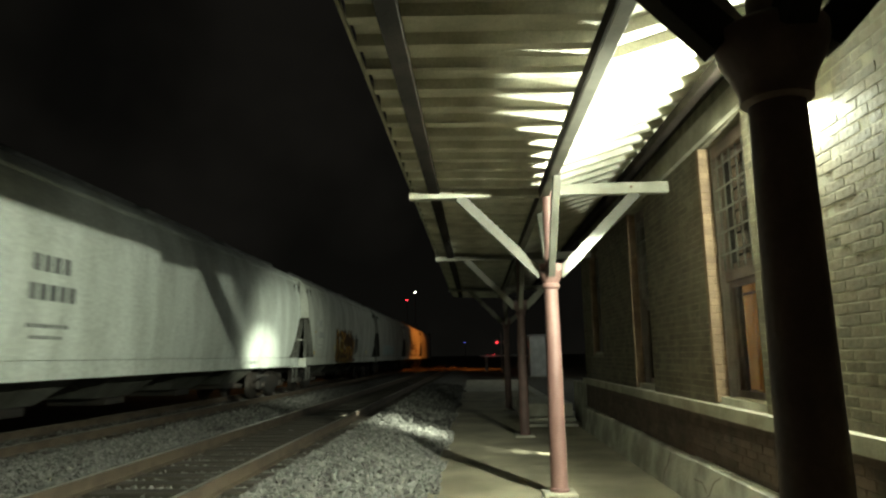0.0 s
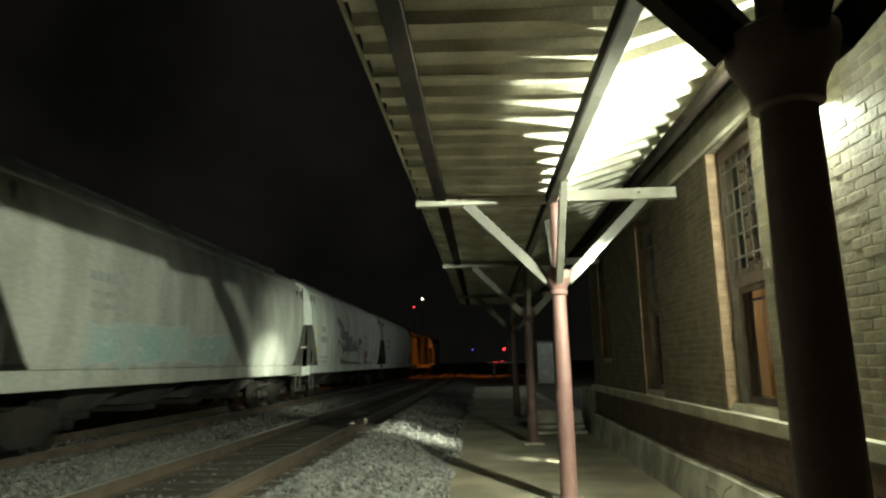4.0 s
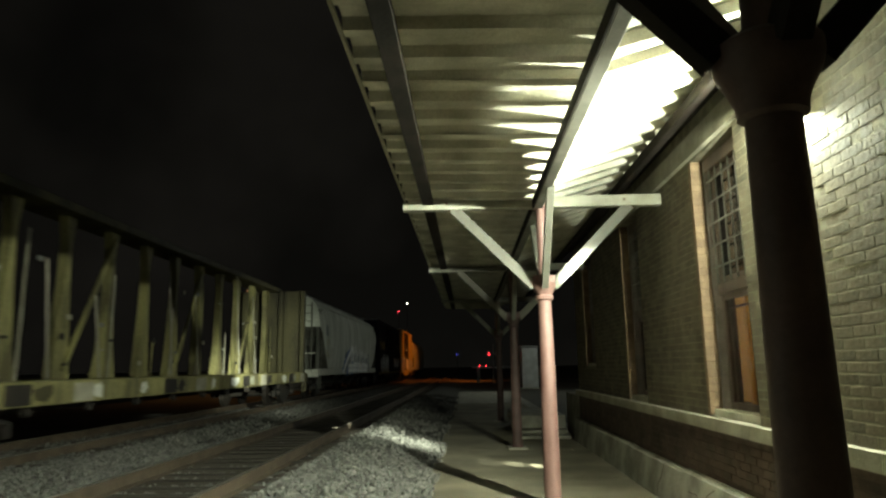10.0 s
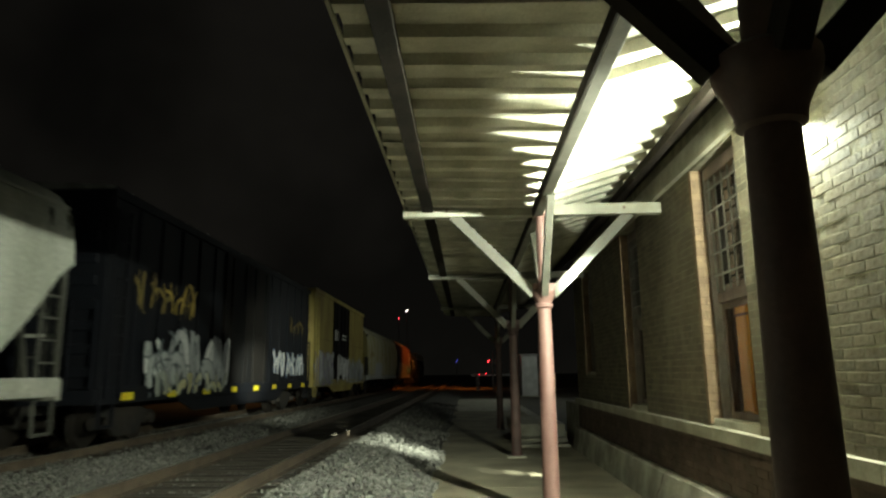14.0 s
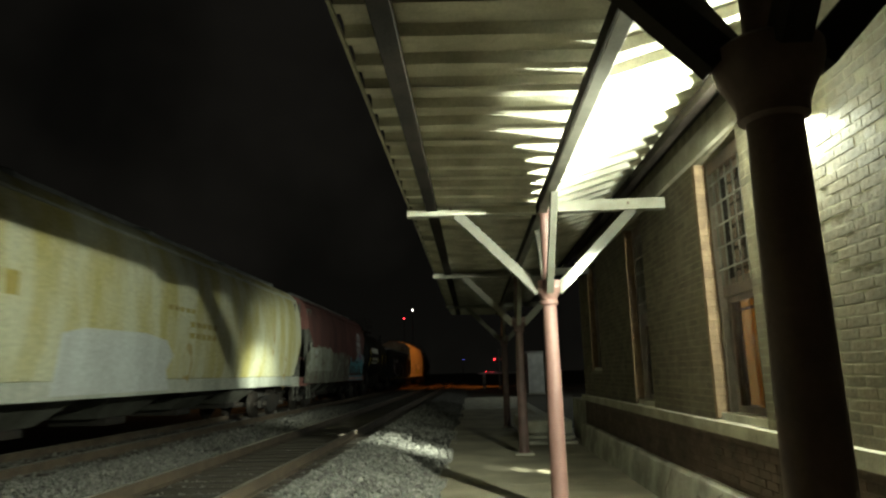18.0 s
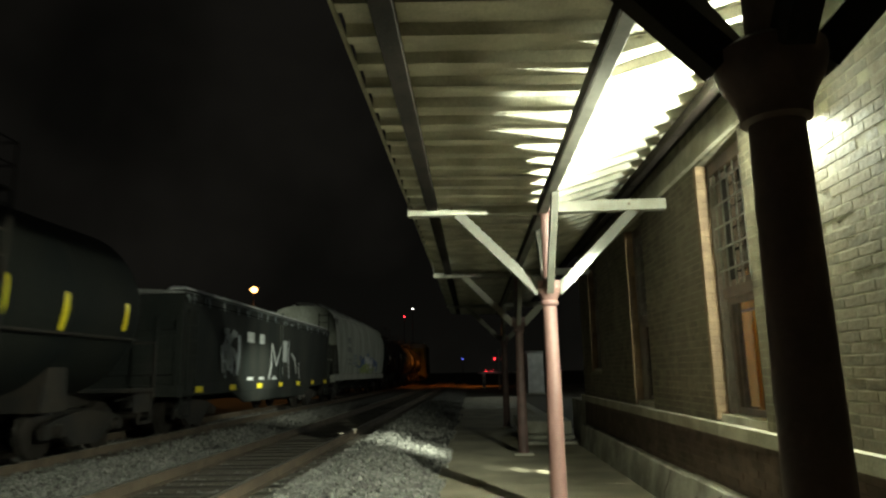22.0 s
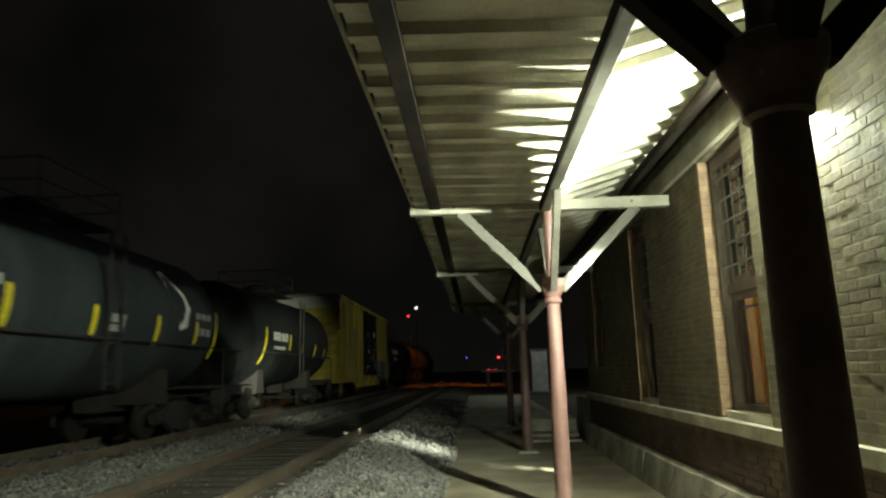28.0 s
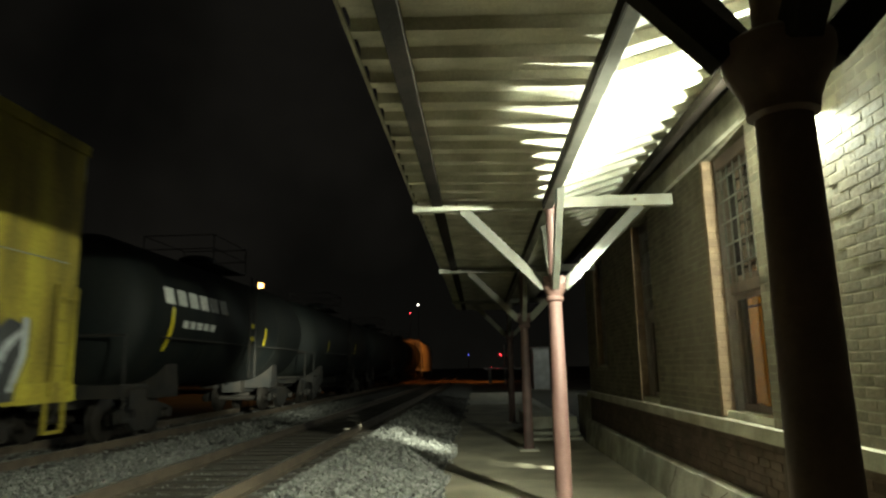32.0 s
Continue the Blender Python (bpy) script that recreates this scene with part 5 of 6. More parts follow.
spray_grey = paint("grey_spray", (0.22, 0.25, 0.28), (0.30, 0.32, 0.34))
spray_mist = paint("mottled_grey_spray", (0.30, 0.32, 0.32), (0.20, 0.22, 0.225))
spray_slate = paint("slate_spray", (0.10, 0.12, 0.13), (0.15, 0.17, 0.18))
spray_cyan = paint("cyan_spray", (0.10, 0.34, 0.41), (0.09, 0.25, 0.31))
spray_teal = paint("pale_teal_spray", (0.36, 0.50, 0.48), (0.42, 0.50, 0.46))
spray_blue = paint("blue_spray", (0.10, 0.17, 0.36), (0.09, 0.13, 0.26))
spray_dust = paint("dusty_blue_spray", (0.34, 0.36, 0.32), (0.28, 0.28, 0.22))
spray_lime = paint("lime_spray", (0.38, 0.44, 0.15), (0.28, 0.34, 0.12))
spray_moss = paint("greenish_silver_spray", (0.30, 0.31, 0.25), (0.20, 0.205, 0.16))
dark_moss = paint("dull_green_silver_spray", (0.17, 0.175, 0.14), (0.12, 0.105, 0.085))
spray_red = paint("red_spray", (0.52, 0.10, 0.09), (0.40, 0.08, 0.07))
spray_pink = paint("faded_red_spray", (0.42, 0.20, 0.17), (0.34, 0.17, 0.15))
spray_faint = paint("faint_blue_spray", (0.63, 0.66, 0.66), (0.55, 0.58, 0.58))
spray_pale = paint("pale_grey_spray", (0.54, 0.57, 0.57), (0.46, 0.48, 0.48))
spray_purple = paint("purple_spray", (0.20, 0.14, 0.32), (0.28, 0.22, 0.36))
rust_wash = paint("rust_wash", (0.40, 0.30, 0.12), (0.48, 0.42, 0.22))
reflective = paint("yellow_reflective", (0.80, 0.66, 0.03), (0.65, 0.52, 0.03), 0.3)


def reflectors(car, half, face, z=1.12, count=5, mat=None):
    for i in range(count):
        y = -half + 0.9 + i * (2 * half - 1.8) / (count - 1)
        part("reflector", Shape().box(face(z) + 0.002, face(z) + 0.008, y - 0.22, y + 0.22, z - 0.07, z + 0.07), mat or reflective, car, "yellow reflective patch")


CARS = []


def place(car, a, b):
    """The car that fills the train from a to b metres ahead at the start."""
    CARS.append((car, (a + b) / 2))


def train():
    hf = hopper_face
    # pale covered hoppers at the head
    c = covered_hopper("white rounded covered hopper freight car with dark lettering", 18.6, white_car, gear=gear_shade, cut=(2.75, 1.15))
    bars(c, [(-5.3, 0.95, 2.56, 0.25, 4), (-5.25, 1.15, 2.14, 0.24, 5), (-5.3, 1.0, 1.74, 0.06, 6), (-5.3, 0.8, 1.58, 0.05, 5)], ink, hf)
    bars(c, [(3.8, 1.3, 1.10, 0.10, 5)], grey_ink, flat_face(1.537))
    place(c, 5.4, 24.1)
    c = covered_hopper("pale covered hopper with orange and black graffiti", 17.8, pale_car, gear=gear_shade, cut=(2.75, 1.15))
    bars(c, [(-6.6, 1.0, 2.5, 0.24, 4), (-6.3, 1.5, 2.05, 0.24, 6), (-6.6, 1.0, 1.72, 0.06, 6), (-6.7, 1.1, 1.55, 0.05, 7)], grey_ink, hf)
    piece(c, 3, -3.3, 0.8, 1.0, 2.5, spray_brown, (spray_rust, spray_brown, spray_brown, spray_brown, spray_orange, spray_brown), (spray_brown, spray_rust, spray_ochre), sill_face, 11, 0.17, 34, "brown and orange graffiti")
    piece(c, 8, 0.5, 2.1, 1.3, 2.4, None, (spray_black, spray_slate), (spray_black,), hf, 5, 0.09, 6, "dark brown graffiti strokes")
    patch("patch", smear(random.Random(12), 0.7, 1.5, 1.02, 1.22, 0.4), spray_brown, c, sill_face, 0.012, "dark brown smear")
    bars(c, [(3.0, 1.2, z, 0.05, 6) for z in (2.40, 2.28, 2.16, 2.04, 1.66, 1.54)], grey_ink, hf)
    bars(c, [(5.0, 0.26, 1.42, 0.22, 1)], reflective, hf, name="patch", label="yellow patch")
    piece(c, 5, -3.5, 0.3, 1.0, 1.6, None, (spray_orange, spray_rust, spray_ochre, spray_brown), (spray_brown,), lambda z: sill_face(z) + 0.05, 9, 0.13, 14, "orange graffiti at the foot")
    patch("patch", blot(random.Random(2), -2.4, 1.75, 0.8, 0.65, 0.2), spray_ochre, c, hf, 0.06, "round orange patch")
    patch("patch", blot(random.Random(4), -2.35, 1.8, 0.5, 0.34, 0.2), spray_brown, c, hf, 0.066, "dark brown patch")
    bars(c, [(-7.2, 0.25, 1.4, 0.9, 1)], spray_ochre, hf, name="strip", label="dull yellow strip")
    patch("smudge", smear(random.Random(9), -5.0, -3.4, 1.05, 1.9, 0.5), pale_dirt, c, sill_face, 0.005, "grey smudge")
    bars(c, [(-3.6, 0.3, 1.5, 0.25, 1)], reflective, hf, name="patch", label="yellow patch")
    place(c, 24.1, 41.9)
    c = covered_hopper("pale grey covered hopper with faded teal lettering", 16.2, pale_car, gear=gear_shade, cut=(2.75, 1.15))
    bars(c, [(-4.6, 1.3, 2.7, 0.16, 6), (-4.6, 1.1, 2.45, 0.10, 6), (-4.6, 1.2, 2.25, 0.1, 6)], grey_ink, hf)
    graffiti(c, 8, -5.2, 0.7, 1.34, 2.1, 8, spray_teal, spray_pale, hf, 0.2, label="pale teal faded graffiti")
    place(c, 41.9, 58.1)
    c = covered_hopper("white covered hopper with large grey graffiti and smudges", 17.6, white_car, gear=gear_shade, cut=(2.75, 1.15))
    bars(c, [(-6.4, 0.6, 2.55, 0.22, 2), (-6.4, 1.0, 2.15, 0.24, 5), (-6.3, 1.4, 1.55, 0.06, 8), (-6.3, 1.4, 1.38, 0.06, 8)], grey_ink, hf)
    spiky = [(-4.0, 3.31), (-2.7, 2.98), (-2.55, 2.72), (-1.7, 2.72), (-1.5, 2.35), (-0.9, 2.62), (-0.5, 2.1), (0.1, 2.45), (0.4, 2.0), (1.0, 2.55), (1.9, 2.4), (2.2, 1.9), (1.9, 1.32), (-3.2, 1.36), (-3.9, 2.35), (-2.6, 1.95), (-3.4, 2.6)]
    patch("graffiti_fill", spiky, spray_mist, c, hf, 0.005, "mottled grey graffiti fill")
    closed = spiky + spiky[:1]
    for n, (a, b) in enumerate(zip(closed, closed[1:])):
        stroke("graffiti_outline", [a, ((a[0] + b[0]) / 2, (a[1] + b[1]) / 2 + 0.02), b], 0.085, spray_slate, c, hf, 0.011 + 0.0004 * n, "dark spiky graffiti outline")
    rng = random.Random(21)
    for n in range(22):
        y, z, a = rng.uniform(-3.0, 1.9), rng.uniform(1.45, 2.2), rng.uniform(0.8, 2.3)
        l = rng.uniform(0.15, 0.42)
        stroke("graffiti_line", [(y, z), (y + l * math.cos(a) * 0.5 + 0.06, z + l * math.sin(a) * 0.5), (y + l * math.cos(a), z + l * math.sin(a))], rng.uniform(0.04, 0.10), spray_slate, c, hf, 0.020 + 0.0004 * n, "dark spray stroke")
    patch("graffiti_fill", [(2.3, 1.55), (2.45, 2.0), (3.2, 1.95), (3.55, 1.8), (3.1, 1.55)], spray_pink, c, hf, 0.03, "faded red graffiti patch")
    patch("graffiti_fill", [(2.4, 1.32), (2.6, 1.55), (3.4, 1.45), (4.3, 1.32)], spray_mist, c, hf, 0.03, "grey graffiti patch")
    spike = [(4.6, 1.35), (5.2, 1.8), (5.6, 1.75), (6.2, 2.25), (6.15, 1.7), (6.5, 1.3)]
    patch("graffiti_fill", spike, spray_pale, c, hf, 0.005, "pale grey graffiti fill")
    for n, (a, b) in enumerate(zip(spike, spike[1:])):
        stroke("graffiti_outline", [a, ((a[0] + b[0]) / 2, (a[1] + b[1]) / 2), b], 0.07, spray_mist, c, hf, 0.010 + 0.0004 * n, "grey spiky graffiti outline")
    strokes(c, "graffiti_line", [[(2.3, 2.72), (2.9, 2.62), (3.0, 2.4), (2.5, 2.1)]], 0.11, spray_grey, hf, 0.03, "grey spray stroke")
    strokes(c, "graffiti_line", [[(-5.5, 1.55), (-5.35, 1.95), (-5.1, 2.05), (-4.9, 1.75), (-4.8, 1.55)], [(-4.9, 1.6), (-4.5, 1.5), (-4.1, 1.34)]], 0.07, cream_car, hf, 0.007, "yellowish spray stroke")
    bars(c, [(-7.4, 0.25, 1.75, 0.9, 1)], reflective, hf, name="strip", label="yellow strip")
    place(c, 58.1, 75.8)
    c = covered_hopper("white rounded covered hopper with dark lettering and small tags", 17.2, white_car, gear=gear_shade, cut=(2.75, 1.15))
    bars(c, [(-5.9, 0.8, 2.62, 0.26, 4), (-5.9, 0.9, 2.24, 0.26, 3), (-5.9, 0.95, 1.85, 0.06, 6), (-5.9, 0.95, 1.62, 0.05, 4)], ink, hf)
    graffiti(c, 31, -7.2, 4.2, 1.36, 2.25, 12, spray_faint, spray_pale, hf, 0.2, label="pale blue faded graffiti")
    bars(c, [(7.0, 0.3, 1.55, 0.3, 1), (6.2, 0.3, 1.75, 0.3, 1)], spray_slate, hf, name="patch", label="dark grey patches")
    place(c, 75.8, 93.2)
    c = centre_beam_car("empty yellow centre-beam flat car with open truss", 20.4, olive_car, under_black)
    place(c, 93.4, 113.9)
    c = covered_hopper("grey covered hopper with white bubble graffiti along its foot", 18.6, pale_car, pale_dirt, gear=grimy_shade)
    rng = random.Random(42)
    patch("graffiti_ground", smear(rng, -3.2, 5.4, 1.0, 2.15, 0.35), spray_slate, c, sill_face, 0.006, "dark graffiti ground")
    strokes(c, "graffiti_halo", [[(-3.3, 1.1), (-2.9, 1.5), (-2.2, 1.95), (-1.5, 2.2)], [(-2.2, 1.0), (-1.7, 1.3), (-1.0, 1.25), (-0.5, 1.0)], [(-1.3, 1.9), (-0.9, 1.5), (-1.2, 1.3)]], 0.42, spray_blue, sill_face, 0.012, "blue graffiti halo")
    patch("graffiti_band", smear(rng, -1.9, 5.0, 1.02, 1.62, 0.25), spray_white, c, sill_face, 0.018, "white graffiti band")
    tops = (2.42, 2.35, 2.5, 2.2, 2.38, 2.25, 2.3, 2.1, 2.15, 1.95)
    strokes(c, "graffiti_letter", [[(-1.2 + 0.62 * i, 1.25), (-1.15 + 0.62 * i + 0.08 * math.sin(i * 2.1), 1.65), (-1.2 + 0.62 * i + 0.12 * math.sin(i * 3.7), 2.0), (-1.1 + 0.62 * i, h)] for i, h in enumerate(tops)], 0.27, spray_white, sill_face, 0.022, "white bubble graffiti")
    strokes(c, "graffiti_letter", [[(-3.2, 1.05), (-2.8, 1.4), (-2.3, 1.75), (-1.6, 2.1), (-1.1, 2.4)], [(-1.6, 1.9), (-1.3, 2.2), (-0.9, 2.3), (-0.6, 2.0), (-0.9, 1.7)]], 0.34, spray_white, sill_face, 0.030, "white bubble graffiti")
    strokes(c, "graffiti_line", [[(-1.65, 1.85), (-1.45, 1.6), (-1.55, 1.35)], [(1.9, 1.9), (1.95, 1.5), (1.8, 1.2)]], 0.09, spray_ochre, sill_face, 0.045, "yellow spray stroke")
    strokes(c, "sill_line", [[(-4.0, 1.29), (0.0, 1.29), (5.5, 1.29)]], 0.03, spray_slate, sill_face, 0.048, "dark sill joint")
    patch("patch", blot(random.Random(5), -7.35, 2.95, 0.45, 0.42, 0.3), spray_slate, c, hf, 0.006, "dark sprayed patch")
    patch("patch", blot(random.Random(6), -6.4, 2.0, 0.9, 0.5, 0.2), pale_dirt, c, hf, 0.006, "dirty smudge")
    bars(c, [(-7.3, 0.16, 1.85, 0.7, 1), (-7.0, 0.12, 1.7, 0.9, 1)], ochre_car, hf, name="drip", label="yellow drip of paint")
    place(c, 114.6, 133.4)
    # boxcars
    ff = flat_face(1.548)
    c = boxcar("dark navy boxcar with white and yellow graffiti", 16.2, navy_car, door_black, top=4.7)
    piece(c, 51, -6.0, -1.5, 0.9, 2.2, None, (spray_silver, spray_white, spray_silver), (spray_slate,), flat_face(1.572), 11, 0.24, 12, "silver and white graffiti")
    piece(c, 52, -5.8, -1.7, 0.86, 1.35, None, (spray_dust, cream_car), (spray_slate,), flat_face(1.612), 8, 0.18, 6, "cream graffiti at the foot")
    piece(c, 53, 2.6, 6.8, 1.2, 2.05, None, (spray_white, spray_pale), (spray_blue,), ff, 9, 0.16, 8, "white and blue graffiti")
    piece(c, 54, -6.6, -3.6, 2.5, 3.3, None, (faded_gold, spray_ochre), None, ff, 6, 0.10, 16, "faded gold scrawl")
    piece(c, 55, 4.6, 6.6, 2.7, 3.3, None, (faded_gold,), None, ff, 4, 0.09, 8, "faded gold scrawl")
    reflectors(c, 7.5, flat_face(1.56), 0.92, 8)
    place(c, 133.4, 149.4)
    c = boxcar("tall yellow boxcar with dark doors and pale graffiti", 14.3, ochre_car, door_black, top=4.95, door=(-2.6, 1.4), ribs=False)
    piece(c, 61, -6.6, -2.7, 0.86, 2.2, spray_dust, (spray_silver, spray_pale), (spray_purple,), flat_face(1.566), 8, 0.3, 12, "pale graffiti with purple edges")
    strokes(c, "seam_line", [[(1.6, 2.85), (4.0, 2.85), (6.5, 2.85)], [(-6.5, 2.85), (-4.5, 2.85), (-2.8, 2.85)], [(1.6, 1.6), (4.0, 1.6), (6.5, 1.6)]], 0.016, spray_brown, ff, 0.004, "dark panel seam")
    graffiti(c, 62, -2.0, 1.0, 0.95, 2.2, 5, spray_white, spray_black, flat_face(1.60), 0.2)
    piece(c, 63, 1.5, 6.6, 0.86, 2.05, spray_dust, (spray_silver, spray_dust, spray_pale), (spray_dust,), flat_face(1.566), 10, 0.34, 0, "pale blocky graffiti")
    piece(c, 64, 1.6, 6.4, 0.95, 1.75, None, (spray_silver,), (spray_purple, spray_slate, spray_blue), flat_face(1.60), 1, 0.16, 46, "purple graffiti dashes")
    bars(c, [(-2.2, 0.8, 2.9, 0.5, 2), (-0.2, 1.1, 3.0, 0.1, 3), (-0.2, 1.1, 3.18, 0.1, 3)], white_ink, flat_face(1.60))
    place(c, 149.3, 163.7)
    c = covered_hopper("cream covered hopper with yellow rust stains and faded lettering", 19.0, cream_car, pale_car, gear=gear_shade, cut=(2.4, 0.8))
    bars(c, [(-6.9, 1.5, 2.45, 0.34, 4), (0.2, 1.6, 2.4, 0.12, 5), (0.2, 1.6, 2.15, 0.12, 5), (-1.0, 1.4, 2.7, 0.1, 5)], ochre_car, hf)
    patch("patch", [(-5.3, 1.05), (-5.2, 2.0), (-4.6, 2.12), (-2.6, 2.15), (-1.7, 2.05), (-1.35, 1.75), (-1.6, 1.45), (-1.4, 1.05)], spray_pale, c, sill_face, 0.012, "large pale grey painted-over patch")
    for y, w, z in ((5.6, 0.35, 2.6), (-7.6, 0.5, 2.4), (2.6, 0.3, 2.2), (7.0, 0.3, 1.6), (-0.6, 0.5, 1.7)):
        patch("rust_stain", [(y - w / 2, z), (y - w / 5, z + 0.35), (y + w / 4, z + 0.3), (y + w / 2, z - 0.1), (y + w / 6, z - 0.8), (y - w / 8, z - 0.6)], rust_wash, c, hf, 0.005, "ochre rust stain")
    place(c, 163.7, 182.9)
    c = covered_hopper("maroon covered hopper with silver and turquoise graffiti", 14.2, maroon_car, gear=gear_shade)
    piece(c, 71, -6.9, 1.9, 1.0, 2.35, dark_moss, (dark_moss, spray_moss, dark_moss, spray_dust), (dark_moss, spray_dust, maroon_car), sill_face, 14, 0.24, 40, "greenish silver block graffiti")
    piece(c, 73, -6.4, -2.4, 1.45, 2.5, spray_dust, (spray_dust, spray_silver, spray_moss, spray_dust), (spray_moss, dark_moss), lambda z: hf(z) + 0.03, 5, 0.16, 8, "pale silver graffiti tips")
    patch("graffiti_cloud", smear(random.Random(6), 3.6, 6.2, 1.9, 2.6, 0.5), spray_grey, c, hf, 0.008, "grey sprayed cloud")
    patch("graffiti_cloud", [(4.3, 2.0), (4.5, 2.3), (4.8, 2.42), (5.1, 2.3), (5.3, 2.0)], spray_magenta, c, hf, 0.014, "magenta sprayed patch")
    piece(c, 72, 1.9, 6.0, 1.28, 2.15, spray_black, (spray_cyan,), (spray_black,), lambda z: hf(z) + 0.012, 7, 0.22, 5, "turquoise graffiti")
    bars(c, [(3.95, 4.1, 1.0, 0.27, 6)], spray_cyan, flat_face(1.545), name="graffiti_band", label="turquoise painted sill")
    bars(c, [(4.05, 4.1, 1.06, 0.13, 6)], spray_pink, flat_face(1.549), name="graffiti_mark", label="faded red sill mark")
    ring = [(4.5 + 0.55 * math.cos(a), 2.9 + 0.55 * math.sin(a)) for a in [6.2832 * i / 20 for i in range(21)]]
    strokes(c, "emblem", [ring, [(4.0, 2.9), (4.5, 2.9), (5.0, 2.9)], [(4.32, 2.42), (4.32, 2.9), (4.32, 3.38)], [(4.68, 2.42), (4.68, 2.9), (4.68, 3.38)]], 0.17, spray_silver, hf, 0.006, "round pale emblem with crossed bars")
    reflectors(c, 6.5, flat_face(1.537), 1.12, 5)
    place(c, 182.9, 197.1)
    c = tank_car("black tank car with yellow strips and white lettering", 10.8, black_car, arcs=((-3.4, 1.7, 2.9), (0.4, 2.1, 2.7), (1.8, 2.0, 2.6), (3.6, 2.1, 2.6)), arc_mat=reflective)
    bars(c, [(-1.5, 2.6, 2.62, 0.30, 6), (-1.5, 1.6, 2.2, 0.12, 5), (-1.4, 1.8, 1.95, 0.12, 6), (-0.4, 0.6, 2.15, 0.2, 3)], white_ink, tank_face(1.56, 2.50), 0.014)
    place(c, 197.1, 207.9)
    c = boxcar("low dark ribbed freight car with white graffiti", 15.9, slate_car, slate_car, top=3.15, door=(-0.01, 0.01), bottom=0.85, doors=1, ribs=False)
    for i in range(6):
        part("roof_hatch", Shape().lathe([(0.28, 0), (0.28, 0.2), (0.15, 0.3)], 12, "z", (0.9, -6.3 + i * 2.5, 3.12)), hatch_grey, c)
    part("roof_walk", Shape().box(1.1, 1.5, -7.3, 7.3, 3.20, 3.25), spray_silver, c, "pale roof walkway")
    piece(c, 81, -5.2, -3.9, 1.2, 2.4, None, (spray_grey, spray_mist), None, ff, 4, 0.2, 6, "grey sprayed blot")
    strokes(c, "graffiti_line", [[(-1.0, 2.2), (-1.05, 1.5), (-1.35, 1.05)], [(-1.0, 2.25), (-0.5, 1.6), (0.1, 2.3), (0.25, 1.3)], [(0.9, 2.45), (0.85, 1.8), (1.0, 1.15)], [(1.2, 2.0), (1.7, 1.8), (1.9, 1.3)], [(2.2, 1.7), (2.3, 1.1)], [(-1.3, 1.0), (-0.7, 1.2), (-0.2, 1.05)]], 0.11, spray_silver, ff, 0.006, "white spray stroke")
    bars(c, [(-2.9, 0.8, 2.2, 0.28, 1), (-1.9, 0.6, 2.2, 0.28, 1), (0.55, 0.7, 1.7, 0.7, 1), (-2.9, 0.7, 1.12, 0.11, 1), (-2.9, 0.7, 0.96, 0.11, 1), (-1.9, 0.6, 1.12, 0.11, 1), (-1.9, 0.6, 0.96, 0.11, 1)], spray_silver, ff, name="patch", label="pale painted patches")
    piece(c, 82, -7.4, 7.4, 2.86, 3.12, None, (spray_mist, spray_grey), None, flat_face(1.565), 16, 0.07, 30, "pale streaks along the roof edge")
    reflectors(c, 7.4, flat_face(1.56), 0.98, 7)
    place(c, 208.0, 224.0)
    c = covered_hopper("pale covered hopper with blue and lime green graffiti", 17.5, dull_car, pale_dirt, gear=grimy_shade, cut=(2.6, 0.9))
    bars(c, [(-4.9, 0.9, 2.8, 0.28, 4), (-4.9, 1.1, 2.35, 0.26, 4), (-4.9, 1.3, 1.95, 0.07, 6), (-4.9, 1.3, 1.75, 0.06, 6)], ink, hf)
    patch("graffiti_ground", [(-2.7, 1.32), (-2.7, 1.75), (-2.0, 1.75), (-2.0, 2.25), (-1.3, 2.25), (-1.3, 2.12), (0.6, 2.3), (0.6, 2.45), (1.2, 2.45), (1.2, 2.2), (3.0, 2.2), (4.4, 2.0), (4.9, 1.8), (4.6, 1.5), (3.2, 1.32)], spray_blue, c, hf, 0.006, "blue blocky graffiti ground")
    patch("graffiti_band", [(-1.7, 1.3), (-1.5, 1.6), (-0.8, 1.78), (0.4, 1.82), (2.6, 1.75), (2.9, 1.5), (2.8, 1.3)], spray_lime, c, hf, 0.012, "lime green graffiti band")
    rng = random.Random(91)
    for n, (y, z, w, h) in enumerate(((0.1, 1.95, 0.75, 0.75), (0.72, 1.9, 0.6, 0.7), (1.35, 1.92, 0.6, 0.72), (2.0, 1.85, 0.55, 0.6), (2.6, 1.9, 0.4, 0.55), (1.9, 1.62, 0.7, 0.28))):
        o = blot(rng, y, z, w, h, 0.0)
        patch("graffiti_edge", grown(o, 0.03), spray_slate, c, hf, 0.016 + 0.002 * n, "dark letter edge")
        patch("graffiti_letter", o, spray_white, c, hf, 0.017 + 0.002 * n, "white bubble graffiti")
        patch("graffiti_letter", [(a, b) for a, b in blot(rng, y, z - 0.27 * h, w * 0.8, h * 0.4, 0.0)], spray_lime, c, hf, 0.0178 + 0.002 * n, "lime lower half")
    strokes(c, "graffiti_line", [[(-3.6, 1.6), (-3.0, 1.72), (-2.0, 1.55)], [(-1.4, 2.15), (-0.6, 2.12), (-0.2, 2.3)], [(2.8, 1.8), (3.6, 1.9), (4.5, 1.75)], [(-1.2, 1.5), (-0.9, 1.62), (-0.6, 1.5)], [(0.9, 1.6), (1.3, 1.75)]], 0.06, spray_slate, hf, 0.035, "dark blue stroke")
